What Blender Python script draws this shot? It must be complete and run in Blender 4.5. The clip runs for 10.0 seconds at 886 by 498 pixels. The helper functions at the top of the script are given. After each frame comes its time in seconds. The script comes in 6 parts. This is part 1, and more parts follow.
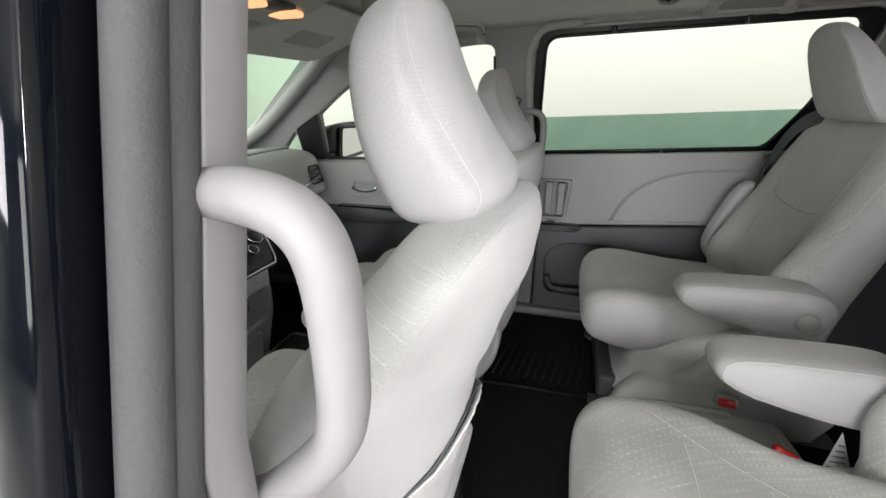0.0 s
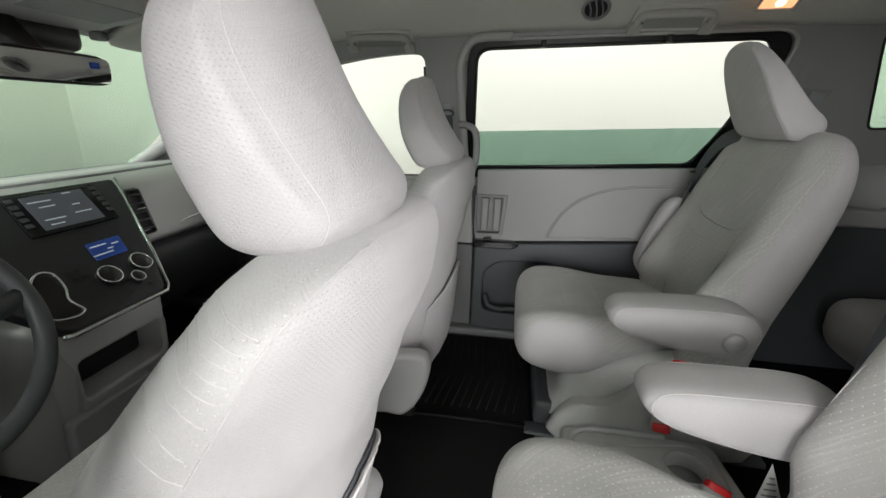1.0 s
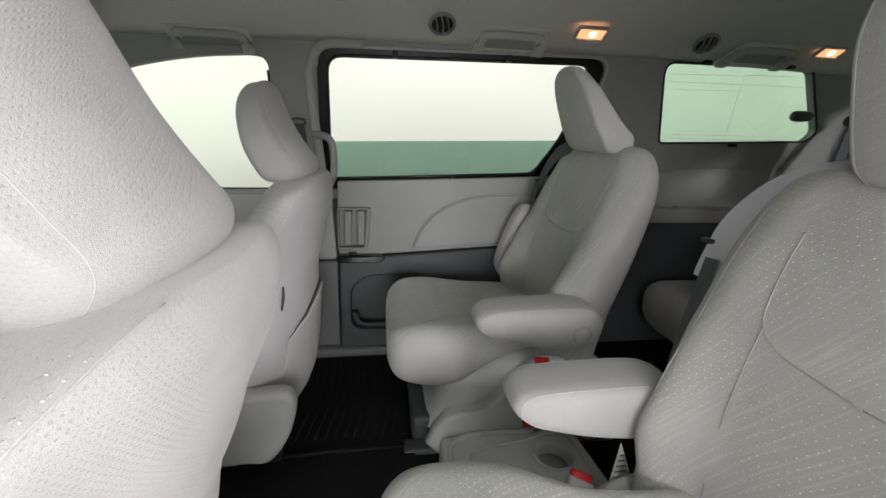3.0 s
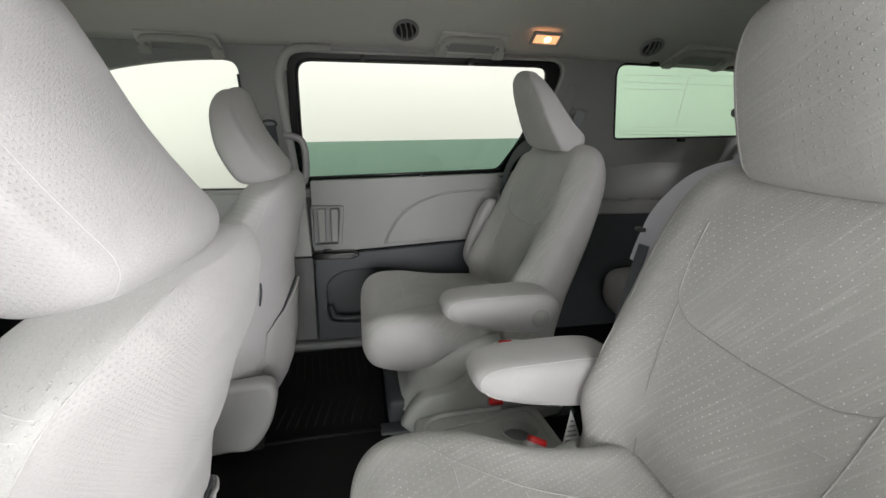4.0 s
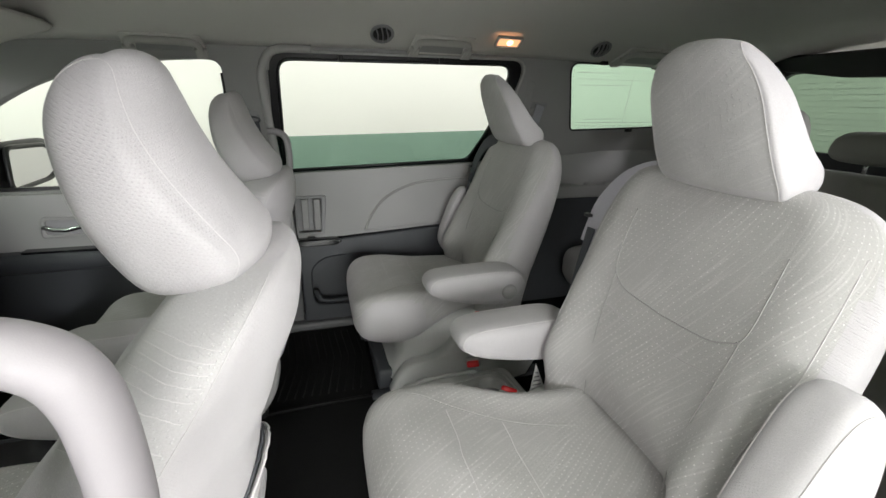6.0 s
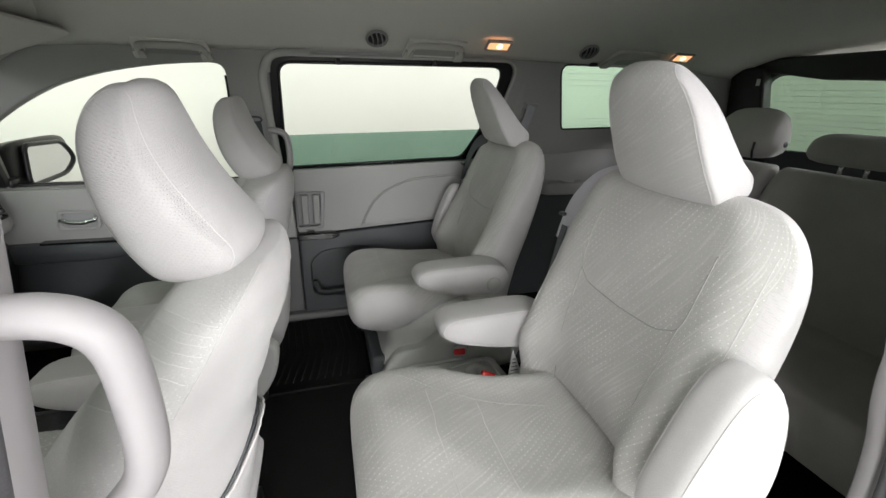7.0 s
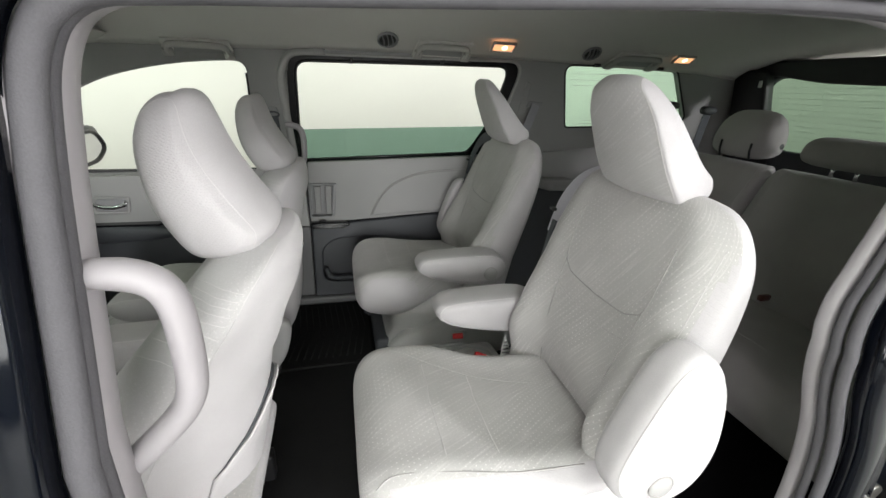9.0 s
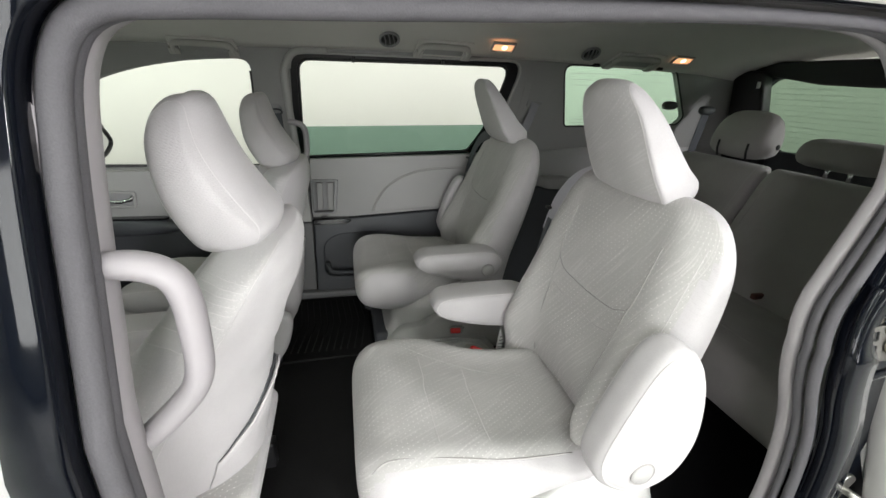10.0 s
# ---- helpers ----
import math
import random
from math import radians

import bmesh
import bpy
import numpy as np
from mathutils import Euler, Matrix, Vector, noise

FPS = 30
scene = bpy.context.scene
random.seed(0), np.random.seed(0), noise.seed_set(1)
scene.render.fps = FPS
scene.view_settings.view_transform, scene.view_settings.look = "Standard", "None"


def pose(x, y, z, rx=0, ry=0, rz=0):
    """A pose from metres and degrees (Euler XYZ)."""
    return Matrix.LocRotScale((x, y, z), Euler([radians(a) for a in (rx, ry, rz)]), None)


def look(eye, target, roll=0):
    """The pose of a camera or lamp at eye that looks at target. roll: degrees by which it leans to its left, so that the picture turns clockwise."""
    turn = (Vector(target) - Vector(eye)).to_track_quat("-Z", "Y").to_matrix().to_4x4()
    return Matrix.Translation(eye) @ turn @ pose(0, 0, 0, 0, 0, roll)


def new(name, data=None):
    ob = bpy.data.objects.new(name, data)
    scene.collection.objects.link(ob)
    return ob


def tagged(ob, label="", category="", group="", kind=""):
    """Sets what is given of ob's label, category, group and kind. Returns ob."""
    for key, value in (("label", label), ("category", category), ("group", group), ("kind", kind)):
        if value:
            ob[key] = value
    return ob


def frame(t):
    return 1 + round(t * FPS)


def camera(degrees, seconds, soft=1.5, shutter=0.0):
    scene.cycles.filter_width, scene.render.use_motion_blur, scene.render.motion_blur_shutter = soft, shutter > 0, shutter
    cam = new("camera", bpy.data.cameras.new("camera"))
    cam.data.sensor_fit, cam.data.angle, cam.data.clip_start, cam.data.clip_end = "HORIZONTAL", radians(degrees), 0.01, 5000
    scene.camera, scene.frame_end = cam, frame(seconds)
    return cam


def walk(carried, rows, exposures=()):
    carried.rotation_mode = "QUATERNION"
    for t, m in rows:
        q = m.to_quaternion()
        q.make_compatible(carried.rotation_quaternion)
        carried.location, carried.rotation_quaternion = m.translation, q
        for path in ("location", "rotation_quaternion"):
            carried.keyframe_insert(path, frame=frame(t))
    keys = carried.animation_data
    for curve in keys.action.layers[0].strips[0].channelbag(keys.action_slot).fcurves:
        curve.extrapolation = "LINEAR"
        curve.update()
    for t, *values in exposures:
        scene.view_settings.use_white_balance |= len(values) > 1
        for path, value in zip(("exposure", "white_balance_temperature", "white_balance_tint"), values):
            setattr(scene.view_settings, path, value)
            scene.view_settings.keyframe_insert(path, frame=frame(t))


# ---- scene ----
cam = camera(94.3, 10.0)
PATH = [
    (0, (0.285, -0.912, 1.303), (-0.254, 0.888, 0.619), -0.6),
    (0.5, (0.327, -0.854, 1.3), (-0.139, 0.982, 0.659), -0.0),
    (1, (0.341, -0.8, 1.288), (0.013, 1.073, 0.671), 0.8),
    (1.5, (0.349, -0.759, 1.28), (0.204, 1.144, 0.682), 1.6),
    (2, (0.354, -0.736, 1.279), (0.391, 1.177, 0.696), 2.3),
    (2.5, (0.35, -0.734, 1.283), (0.537, 1.174, 0.712), 2.4),
    (3, (0.355, -0.748, 1.294), (0.646, 1.148, 0.728), 2.1),
    (4.5, (0.37, -0.861, 1.328), (0.806, 0.995, 0.723), 1.3),
    (5, (0.337, -0.883, 1.343), (0.822, 0.955, 0.72), 1.3),
    (5.5, (0.307, -0.914, 1.348), (0.838, 0.903, 0.704), 1.3),
    (6, (0.292, -0.957, 1.368), (0.846, 0.846, 0.702), 1.4),
    (7.5, (0.333, -1.078, 1.409), (0.836, 0.724, 0.702), 1.8),
    (8, (0.33, -1.102, 1.414), (0.815, 0.702, 0.7), 2.1),
    (8.5, (0.33, -1.122, 1.42), (0.806, 0.681, 0.699), 2.3),
    (9, (0.332, -1.141, 1.427), (0.801, 0.661, 0.696), 2.4),
    (9.5, (0.335, -1.156, 1.433), (0.798, 0.643, 0.693), 2.7),
    (10, (0.338, -1.173, 1.439), (0.795, 0.625, 0.692), 2.8),
]
walk(cam, [(t, look(eye, target, roll)) for t, eye, target, roll in PATH], [(0.0, 0.33), (1.0, 0.29), (2.0, 0.23), (4.5, 0.28), (8.0, 0.32), (10.0, 0.24)])

# ---- world, light ----
world = bpy.data.worlds.new("studio_air")
world.use_nodes = True
world.node_tree.nodes["Background"].inputs[0].default_value = (1.0, 0.98, 0.95, 1)
world.node_tree.nodes["Background"].inputs[1].default_value = 0.05
scene.world = world


def softbox(name, eye, target, sx, sy, watts, colour=(1, 1, 1)):
    data = bpy.data.lights.new(name, "AREA")
    data.shape, data.size, data.size_y, data.energy, data.color = "RECTANGLE", sx, sy, watts, colour
    ob = new(name, data)
    ob.matrix_world = look(eye, target)
    return ob


softbox("studio_key_light", (6.4, -7.2, 3.7), (0.2, -0.4, 0.9), 1.2, 1.0, 375, (0.978, 0.962, 0.985))
softbox("studio_second_light", (0.4, -10.2, 2.5), (0.4, 0.0, 1.0), 6.0, 2.8, 590, (0.965, 0.975, 0.965))
softbox("studio_door_light", (-2.8, -4.2, 2.2), (0.6, -0.4, 1.0), 0.8, 0.8, 42, (1.0, 0.955, 1.0))
softbox("studio_strip_light", (0.3, -2.8, 4.1), (0.3, -2.2, 0.0), 0.5, 4.0, 75, (0.945, 0.98, 0.925))
# unseen lamp added to brighten the front backdrop behind the windscreen
softbox("front_backdrop_fill", (-3.4, 0.0, 4.0), (-6.6, 0, 0.8), 1.0, 3.0, 430, (0.90, 1.0, 0.90))

# ---- materials ----


def mat(name, colour, rough=0.6, metal=0.0, grain=0.0, grain_size=300.0, stain=0.06, stain_size=5.0, bump=0.0, sheen=0.0, coat=0.0, spec=0.5):
    m = bpy.data.materials.new(name)
    m.use_nodes = True
    nt = m.node_tree
    b = nt.nodes["Principled BSDF"]
    b.inputs["Roughness"].default_value, b.inputs["Metallic"].default_value = rough, metal
    b.inputs["Specular IOR Level"].default_value = spec
    if sheen:
        b.inputs["Sheen Weight"].default_value = sheen
        b.inputs["Sheen Roughness"].default_value = 0.5
    if coat:
        b.inputs["Coat Weight"].default_value = coat
        b.inputs["Coat Roughness"].default_value = 0.03
    co = nt.nodes.new("ShaderNodeTexCoord")
    n1 = nt.nodes.new("ShaderNodeTexNoise")
    n1.inputs["Scale"].default_value, n1.inputs["Detail"].default_value = stain_size, 4
    nt.links.new(co.outputs["Object"], n1.inputs["Vector"])
    n2 = nt.nodes.new("ShaderNodeTexNoise")
    n2.inputs["Scale"].default_value, n2.inputs["Detail"].default_value = grain_size, 2
    nt.links.new(co.outputs["Object"], n2.inputs["Vector"])
    f = nt.nodes.new("ShaderNodeMath")
    f.operation = "MULTIPLY_ADD"
    nt.links.new(n1.outputs["Fac"], f.inputs[0])
    f.inputs[1].default_value, f.inputs[2].default_value = 2 * stain, 1 - stain
    g = nt.nodes.new("ShaderNodeMath")
    g.operation = "MULTIPLY_ADD"
    nt.links.new(n2.outputs["Fac"], g.inputs[0])
    g.inputs[1].default_value, g.inputs[2].default_value = 2 * grain, 1 - grain
    h = nt.nodes.new("ShaderNodeMath")
    h.operation = "MULTIPLY"
    nt.links.new(f.outputs[0], h.inputs[0])
    nt.links.new(g.outputs[0], h.inputs[1])
    c = nt.nodes.new("ShaderNodeVectorMath")
    c.operation = "SCALE"
    c.inputs[0].default_value = colour
    nt.links.new(h.outputs[0], c.inputs["Scale"])
    nt.links.new(c.outputs[0], b.inputs["Base Color"])
    if bump:
        bp = nt.nodes.new("ShaderNodeBump")
        bp.inputs["Strength"].default_value, bp.inputs["Distance"].default_value = bump, 0.001
        nt.links.new(n2.outputs["Fac"], bp.inputs["Height"])
        nt.links.new(bp.outputs[0], b.inputs["Normal"])
    return m


def math_node(nt, op, a, b=None, c=None):
    n = nt.nodes.new("ShaderNodeMath")
    n.operation = op
    for k, v in enumerate((a, b, c)):
        if v is None:
            continue
        if isinstance(v, (int, float)):
            n.inputs[k].default_value = v
        else:
            nt.links.new(v, n.inputs[k])
    return n.outputs[0]


def fabric(name, colour, dots=0.0, streaks=0.0, knit=0.0):
    """Seat cloth: woven grain, slanted light streaks, rows of small raised dots."""
    m = mat(name, colour, rough=0.9, grain=0.12, grain_size=620, stain=0.15, stain_size=7, sheen=0.2, spec=0.2)
    nt = m.node_tree
    b = nt.nodes["Principled BSDF"]
    base = b.inputs["Base Color"].links[0].from_socket
    uv = nt.nodes.new("ShaderNodeTexCoord").outputs["UV"]
    sep = nt.nodes.new("ShaderNodeSeparateXYZ")
    nt.links.new(uv, sep.inputs[0])
    u, v = sep.outputs[0], sep.outputs[1]
    height = None
    gain = None
    if knit:
        # staggered small dents of a spacer knit, strong in patches
        du, dv = 0.0056, 0.0036
        place = nt.nodes.new("ShaderNodeSeparateXYZ")
        nt.links.new(nt.nodes.new("ShaderNodeTexCoord").outputs["Object"], place.inputs[0])
        ku = math_node(nt, "ADD", place.outputs[0], place.outputs[1])
        kv = math_node(nt, "MULTIPLY_ADD", math_node(nt, "SUBTRACT", place.outputs[0], place.outputs[1]), 0.3, place.outputs[2])
        row = math_node(nt, "FLOOR", math_node(nt, "DIVIDE", kv, dv))
        odd = math_node(nt, "MULTIPLY", math_node(nt, "MODULO", math_node(nt, "ABSOLUTE", row), 2.0), 0.5)
        fu = math_node(nt, "SUBTRACT", math_node(nt, "FRACT", math_node(nt, "ADD", math_node(nt, "DIVIDE", ku, du), odd)), 0.5)
        fv = math_node(nt, "SUBTRACT", math_node(nt, "FRACT", math_node(nt, "DIVIDE", kv, dv)), 0.5)
        r = math_node(nt, "SQRT", math_node(nt, "ADD", math_node(nt, "MULTIPLY", fu, fu), math_node(nt, "MULTIPLY", fv, math_node(nt, "MULTIPLY", fv, 2.2))))
        mr = nt.nodes.new("ShaderNodeMapRange")
        mr.inputs["From Min"].default_value, mr.inputs["From Max"].default_value = 0.10, 0.36
        mr.inputs["To Min"].default_value, mr.inputs["To Max"].default_value = 1.0, 0.0
        nt.links.new(r, mr.inputs["Value"])
        patch = nt.nodes.new("ShaderNodeTexNoise")
        patch.inputs["Scale"].default_value, patch.inputs["Detail"].default_value = 11, 3
        nt.links.new(nt.nodes.new("ShaderNodeTexCoord").outputs["Object"], patch.inputs["Vector"])
        pr = nt.nodes.new("ShaderNodeMapRange")
        pr.inputs["From Min"].default_value, pr.inputs["From Max"].default_value = 0.46, 0.66
        nt.links.new(patch.outputs["Fac"], pr.inputs["Value"])
        dent = math_node(nt, "MULTIPLY", mr.outputs[0], math_node(nt, "MULTIPLY_ADD", pr.outputs[0], 0.75, 0.25))
        height = math_node(nt, "MULTIPLY", dent, -1.0 * knit)
        # the dents darken the base colour too, as shade inside them
        gain = math_node(nt, "MULTIPLY_ADD", dent, -0.20 * knit, 1.0 + 0.03 * knit)
    if streaks:
        w = nt.nodes.new("ShaderNodeTexNoise")
        w.inputs["Scale"].default_value, w.inputs["Detail"].default_value = 1.0, 1.5
        ca, sa = math.cos(radians(60)), math.sin(radians(60))
        along = math_node(nt, "SUBTRACT", math_node(nt, "MULTIPLY", v, sa * 9), math_node(nt, "MULTIPLY", u, ca * 9))
        across = math_node(nt, "ADD", math_node(nt, "MULTIPLY", v, ca * 230), math_node(nt, "MULTIPLY", u, sa * 230))
        mp = nt.nodes.new("ShaderNodeCombineXYZ")
        nt.links.new(along, mp.inputs[0])
        nt.links.new(across, mp.inputs[1])
        nt.links.new(mp.outputs[0], w.inputs["Vector"])
        mr = nt.nodes.new("ShaderNodeMapRange")
        mr.inputs["From Min"].default_value, mr.inputs["From Max"].default_value = 0.54, 0.68
        nt.links.new(w.outputs["Fac"], mr.inputs["Value"])
        s_ = math_node(nt, "MULTIPLY_ADD", mr.outputs[0], 1.6 * streaks, 1 - 0.4 * streaks)
        gain = s_ if gain is None else math_node(nt, "MULTIPLY", gain, s_)
    if dots:
        du, dv = 0.0138, 0.0102
        row = math_node(nt, "FLOOR", math_node(nt, "DIVIDE", v, dv))
        odd = math_node(nt, "MULTIPLY", math_node(nt, "MODULO", math_node(nt, "ABSOLUTE", row), 2.0), 0.5)
        fu = math_node(nt, "SUBTRACT", math_node(nt, "FRACT", math_node(nt, "ADD", math_node(nt, "DIVIDE", u, du), odd)), 0.5)
        fv = math_node(nt, "SUBTRACT", math_node(nt, "FRACT", math_node(nt, "DIVIDE", v, dv)), 0.5)
        fu = math_node(nt, "MULTIPLY", fu, du / dv)
        r = math_node(nt, "SQRT", math_node(nt, "ADD", math_node(nt, "MULTIPLY", fu, fu), math_node(nt, "MULTIPLY", fv, fv)))
        mr = nt.nodes.new("ShaderNodeMapRange")
        mr.inputs["From Min"].default_value, mr.inputs["From Max"].default_value = 0.08, 0.15
        mr.inputs["To Min"].default_value, mr.inputs["To Max"].default_value = 1.0, 0.0
        nt.links.new(r, mr.inputs["Value"])
        big = nt.nodes.new("ShaderNodeTexNoise")
        big.inputs["Scale"].default_value = 9
        nt.links.new(uv, big.inputs["Vector"])
        fade = nt.nodes.new("ShaderNodeMapRange")
        fade.inputs["From Min"].default_value, fade.inputs["From Max"].default_value = 0.38, 0.62
        fade.inputs["To Min"].default_value, fade.inputs["To Max"].default_value = 0.22, 0.95
        nt.links.new(big.outputs["Fac"], fade.inputs["Value"])
        d_ = math_node(nt, "MULTIPLY", mr.outputs[0], fade.outputs[0])
        s_ = math_node(nt, "MULTIPLY_ADD", d_, dots, 1.0)
        gain = s_ if gain is None else math_node(nt, "MULTIPLY", gain, s_)
        height = d_ if height is None else math_node(nt, "ADD", height, d_)
    if gain is not None:
        sc = nt.nodes.new("ShaderNodeVectorMath")
        sc.operation = "SCALE"
        nt.links.new(base, sc.inputs[0])
        nt.links.new(gain, sc.inputs["Scale"])
        nt.links.new(sc.outputs[0], b.inputs["Base Color"])
    bp = nt.nodes.new("ShaderNodeBump")
    bp.inputs["Strength"].default_value, bp.inputs["Distance"].default_value = 0.65, 0.0016
    n3 = nt.nodes.new("ShaderNodeTexNoise")
    n3.inputs["Scale"].default_value = 1400
    nt.links.new(nt.nodes.new("ShaderNodeTexCoord").outputs["Object"], n3.inputs["Vector"])
    hh = n3.outputs["Fac"] if height is None else math_node(nt, "ADD", math_node(nt, "MULTIPLY", n3.outputs["Fac"], 0.5), height)
    # slack in the cover: broad soft waves
    n4 = nt.nodes.new("ShaderNodeTexNoise")
    n4.inputs["Scale"].default_value, n4.inputs["Detail"].default_value, n4.inputs["Distortion"].default_value = 13, 1.5, 0.6
    nt.links.new(nt.nodes.new("ShaderNodeTexCoord").outputs["Object"], n4.inputs["Vector"])
    hh = math_node(nt, "MULTIPLY_ADD", n4.outputs["Fac"], 3.0, hh)
    nt.links.new(hh, bp.inputs["Height"])
    nt.links.new(bp.outputs[0], b.inputs["Normal"])
    return m


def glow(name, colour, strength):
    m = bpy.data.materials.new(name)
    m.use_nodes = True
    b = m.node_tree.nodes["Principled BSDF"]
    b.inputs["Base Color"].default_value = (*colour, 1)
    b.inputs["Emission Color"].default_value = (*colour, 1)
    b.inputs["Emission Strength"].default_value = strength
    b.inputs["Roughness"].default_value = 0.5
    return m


def pane_glass(name, tint, gloss=0.06):
    m = bpy.data.materials.new(name)
    m.use_nodes = True
    nt = m.node_tree
    nt.nodes.clear()
    out = nt.nodes.new("ShaderNodeOutputMaterial")
    tr = nt.nodes.new("ShaderNodeBsdfTransparent")
    tr.inputs[0].default_value = (*tint, 1)
    gl = nt.nodes.new("ShaderNodeBsdfGlossy")
    gl.inputs["Roughness"].default_value = 0.02
    mx = nt.nodes.new("ShaderNodeMixShader")
    mx.inputs[0].default_value = gloss
    nt.links.new(tr.outputs[0], mx.inputs[1])
    nt.links.new(gl.outputs[0], mx.inputs[2])
    nt.links.new(mx.outputs[0], out.inputs[0])
    return m


M = dict(
    cloth=fabric("grey_seat_cloth", (0.478, 0.463, 0.470), knit=0.4),
    insert=fabric("dotted_seat_cloth", (0.46, 0.452, 0.44), dots=0.7, streaks=0.095, knit=0.25),
    headcloth=fabric("headrest_cloth", (0.465, 0.457, 0.452), dots=0.3, streaks=0.06, knit=0.2),
    pleated=fabric("pleated_seat_cloth", (0.47, 0.462, 0.46), dots=0.15, knit=0.25),
    thread=mat("seam_thread", (0.56, 0.545, 0.54), 0.9, grain=0.1),
    knot=mat("pale_stitch", (0.56, 0.545, 0.535), 0.85, grain=0.1),
    cord=mat("dark_seam", (0.36, 0.35, 0.34), 0.9, grain=0.1),
    light=mat("light_grey_plastic", (0.42, 0.415, 0.41), 0.5, grain=0.04, grain_size=1100, bump=0.1, stain=0.05),
    pillargrey=mat("pillar_trim_plastic", (0.30, 0.297, 0.293), 0.55, grain=0.05, grain_size=900, bump=0.12, stain=0.05),
    doorgrey=mat("door_trim_plastic", (0.29, 0.288, 0.282), 0.5, grain=0.05, grain_size=1000, bump=0.15, stain=0.06),
    sillgrey=mat("sill_plastic", (0.15, 0.15, 0.152), 0.5, grain=0.06, grain_size=900, bump=0.2, stain=0.08),
    mid=mat("mid_grey_plastic", (0.27, 0.27, 0.275), 0.5, grain=0.06, grain_size=900, bump=0.3, stain=0.05),
    trimgrey=mat("door_frame_plastic", (0.305, 0.288, 0.30), 0.45, grain=0.03, grain_size=1100, bump=0.08, stain=0.06),
    gripgrey=mat("assist_grip_plastic", (0.46, 0.45, 0.43), 0.55, grain=0.05, grain_size=800, bump=0.15),
    tray=mat("tray_grey_plastic", (0.56, 0.56, 0.545), 0.38, grain=0.06, grain_size=700, bump=0.3, stain=0.08, stain_size=14),
    face=mat("charcoal_stack_plastic", (0.022, 0.022, 0.025), 0.42, grain=0.08, grain_size=900, bump=0.2),
    strap=mat("pale_seat_belt", (0.42, 0.41, 0.45), 0.6, grain=0.12, grain_size=400, bump=0.3),
    dark=mat("dark_grey_plastic", (0.055, 0.059, 0.065), 0.5, grain=0.08, grain_size=900, bump=0.3),
    black=mat("black_plastic", (0.012, 0.012, 0.013), 0.35, grain=0.1, grain_size=600),
    gloss=mat("gloss_black_trim", (0.006, 0.006, 0.008), 0.12, stain=0.2),
    rubber=mat("grey_weatherstrip_rubber", (0.09, 0.087, 0.095), 0.75, grain=0.15, grain_size=500, bump=0.4, stain=0.12, stain_size=12, spec=0.25),
    liner=mat("headliner_cloth", (0.66, 0.645, 0.615), 0.95, grain=0.08, grain_size=500, bump=0.4, stain=0.05, stain_size=3, sheen=0.1, spec=0.1),
    carpet=mat("black_carpet", (0.01, 0.01, 0.011), 0.95, grain=0.35, grain_size=350, bump=0.8, stain=0.3, stain_size=9, spec=0.06),
    rmat=mat("black_rubber_mat", (0.009, 0.009, 0.009), 0.65, grain=0.3, grain_size=200, bump=0.5, stain=0.3, stain_size=12, spec=0.15),
    chrome=mat("satin_chrome", (0.62, 0.62, 0.63), 0.22, metal=1.0),
    red=mat("red_buckle", (0.62, 0.012, 0.015), 0.35, stain=0.05),
    dullred=mat("dull_red_buckle", (0.09, 0.03, 0.024), 0.5),
    belt=mat("grey_seat_belt", (0.3, 0.3, 0.33), 0.7, grain=0.2, grain_size=400, bump=0.3),
    belt_dark=mat("dark_seat_belt", (0.06, 0.065, 0.075), 0.75, grain=0.2, grain_size=400, bump=0.3),
    paint=mat("black_car_paint", (0.003, 0.004, 0.007), 0.06, stain=0.1, spec=0.22),
    metal=mat("zinc_steel", (0.45, 0.44, 0.42), 0.35, metal=1.0, stain=0.15, stain_size=60),
    darksteel=mat("dark_plated_steel", (0.16, 0.155, 0.15), 0.3, metal=1.0, stain=0.3, stain_size=40),
    brass=mat("brassy_bolt", (0.42, 0.39, 0.32), 0.3, metal=1.0, stain=0.1, stain_size=80),
    # the backdrop emits part of its own brightness in place of wall lighting
    wall=glow("glowing_studio_wall", (0.845, 0.855, 0.785), 0.155),
    ground=mat("studio_floor_paint", (0.68, 0.68, 0.66), 0.5, grain=0.05, grain_size=60, stain=0.1, stain_size=1),
    dimwall=mat("studio_wall_paint", (0.72, 0.72, 0.70), 0.8, stain=0.1, stain_size=0.6),
    lampglow=glow("warm_lamp_lens", (1.0, 0.50, 0.24), 0.9),
    bulb=glow("lamp_bulb", (1.0, 0.80, 0.52), 2.2),
    label=mat("white_label", (0.75, 0.75, 0.74), 0.6),
    print=mat("grey_print", (0.25, 0.25, 0.26), 0.6),
    lcd=glow("blue_display", (0.012, 0.05, 0.26), 0.10),
    screen=glow("dim_screen", (0.045, 0.048, 0.056), 0.5),
    glyph=glow("pale_screen_marks", (0.4, 0.44, 0.48), 0.4),
    # the grey seat cloth again, its colour lowered for shade at the rear
    third=fabric("shade_darkened_cloth", (0.33, 0.32, 0.31), knit=0.4),
    glass_side=pane_glass("green_tinted_glass", (0.56, 0.69, 0.635)),
    glass_rear=pane_glass("green_privacy_glass", (0.80, 0.92, 0.84)),
    glass_tail=pane_glass("green_tailgate_glass", (0.68, 0.78, 0.71)),
    glass_wind=pane_glass("windscreen_glass", (0.835, 0.925, 0.865)),
    mirror=mat("mirror_glass", (0.85, 0.85, 0.86), 0.02, metal=1.0, stain=0.0),
)

# ---- mesh helpers ----


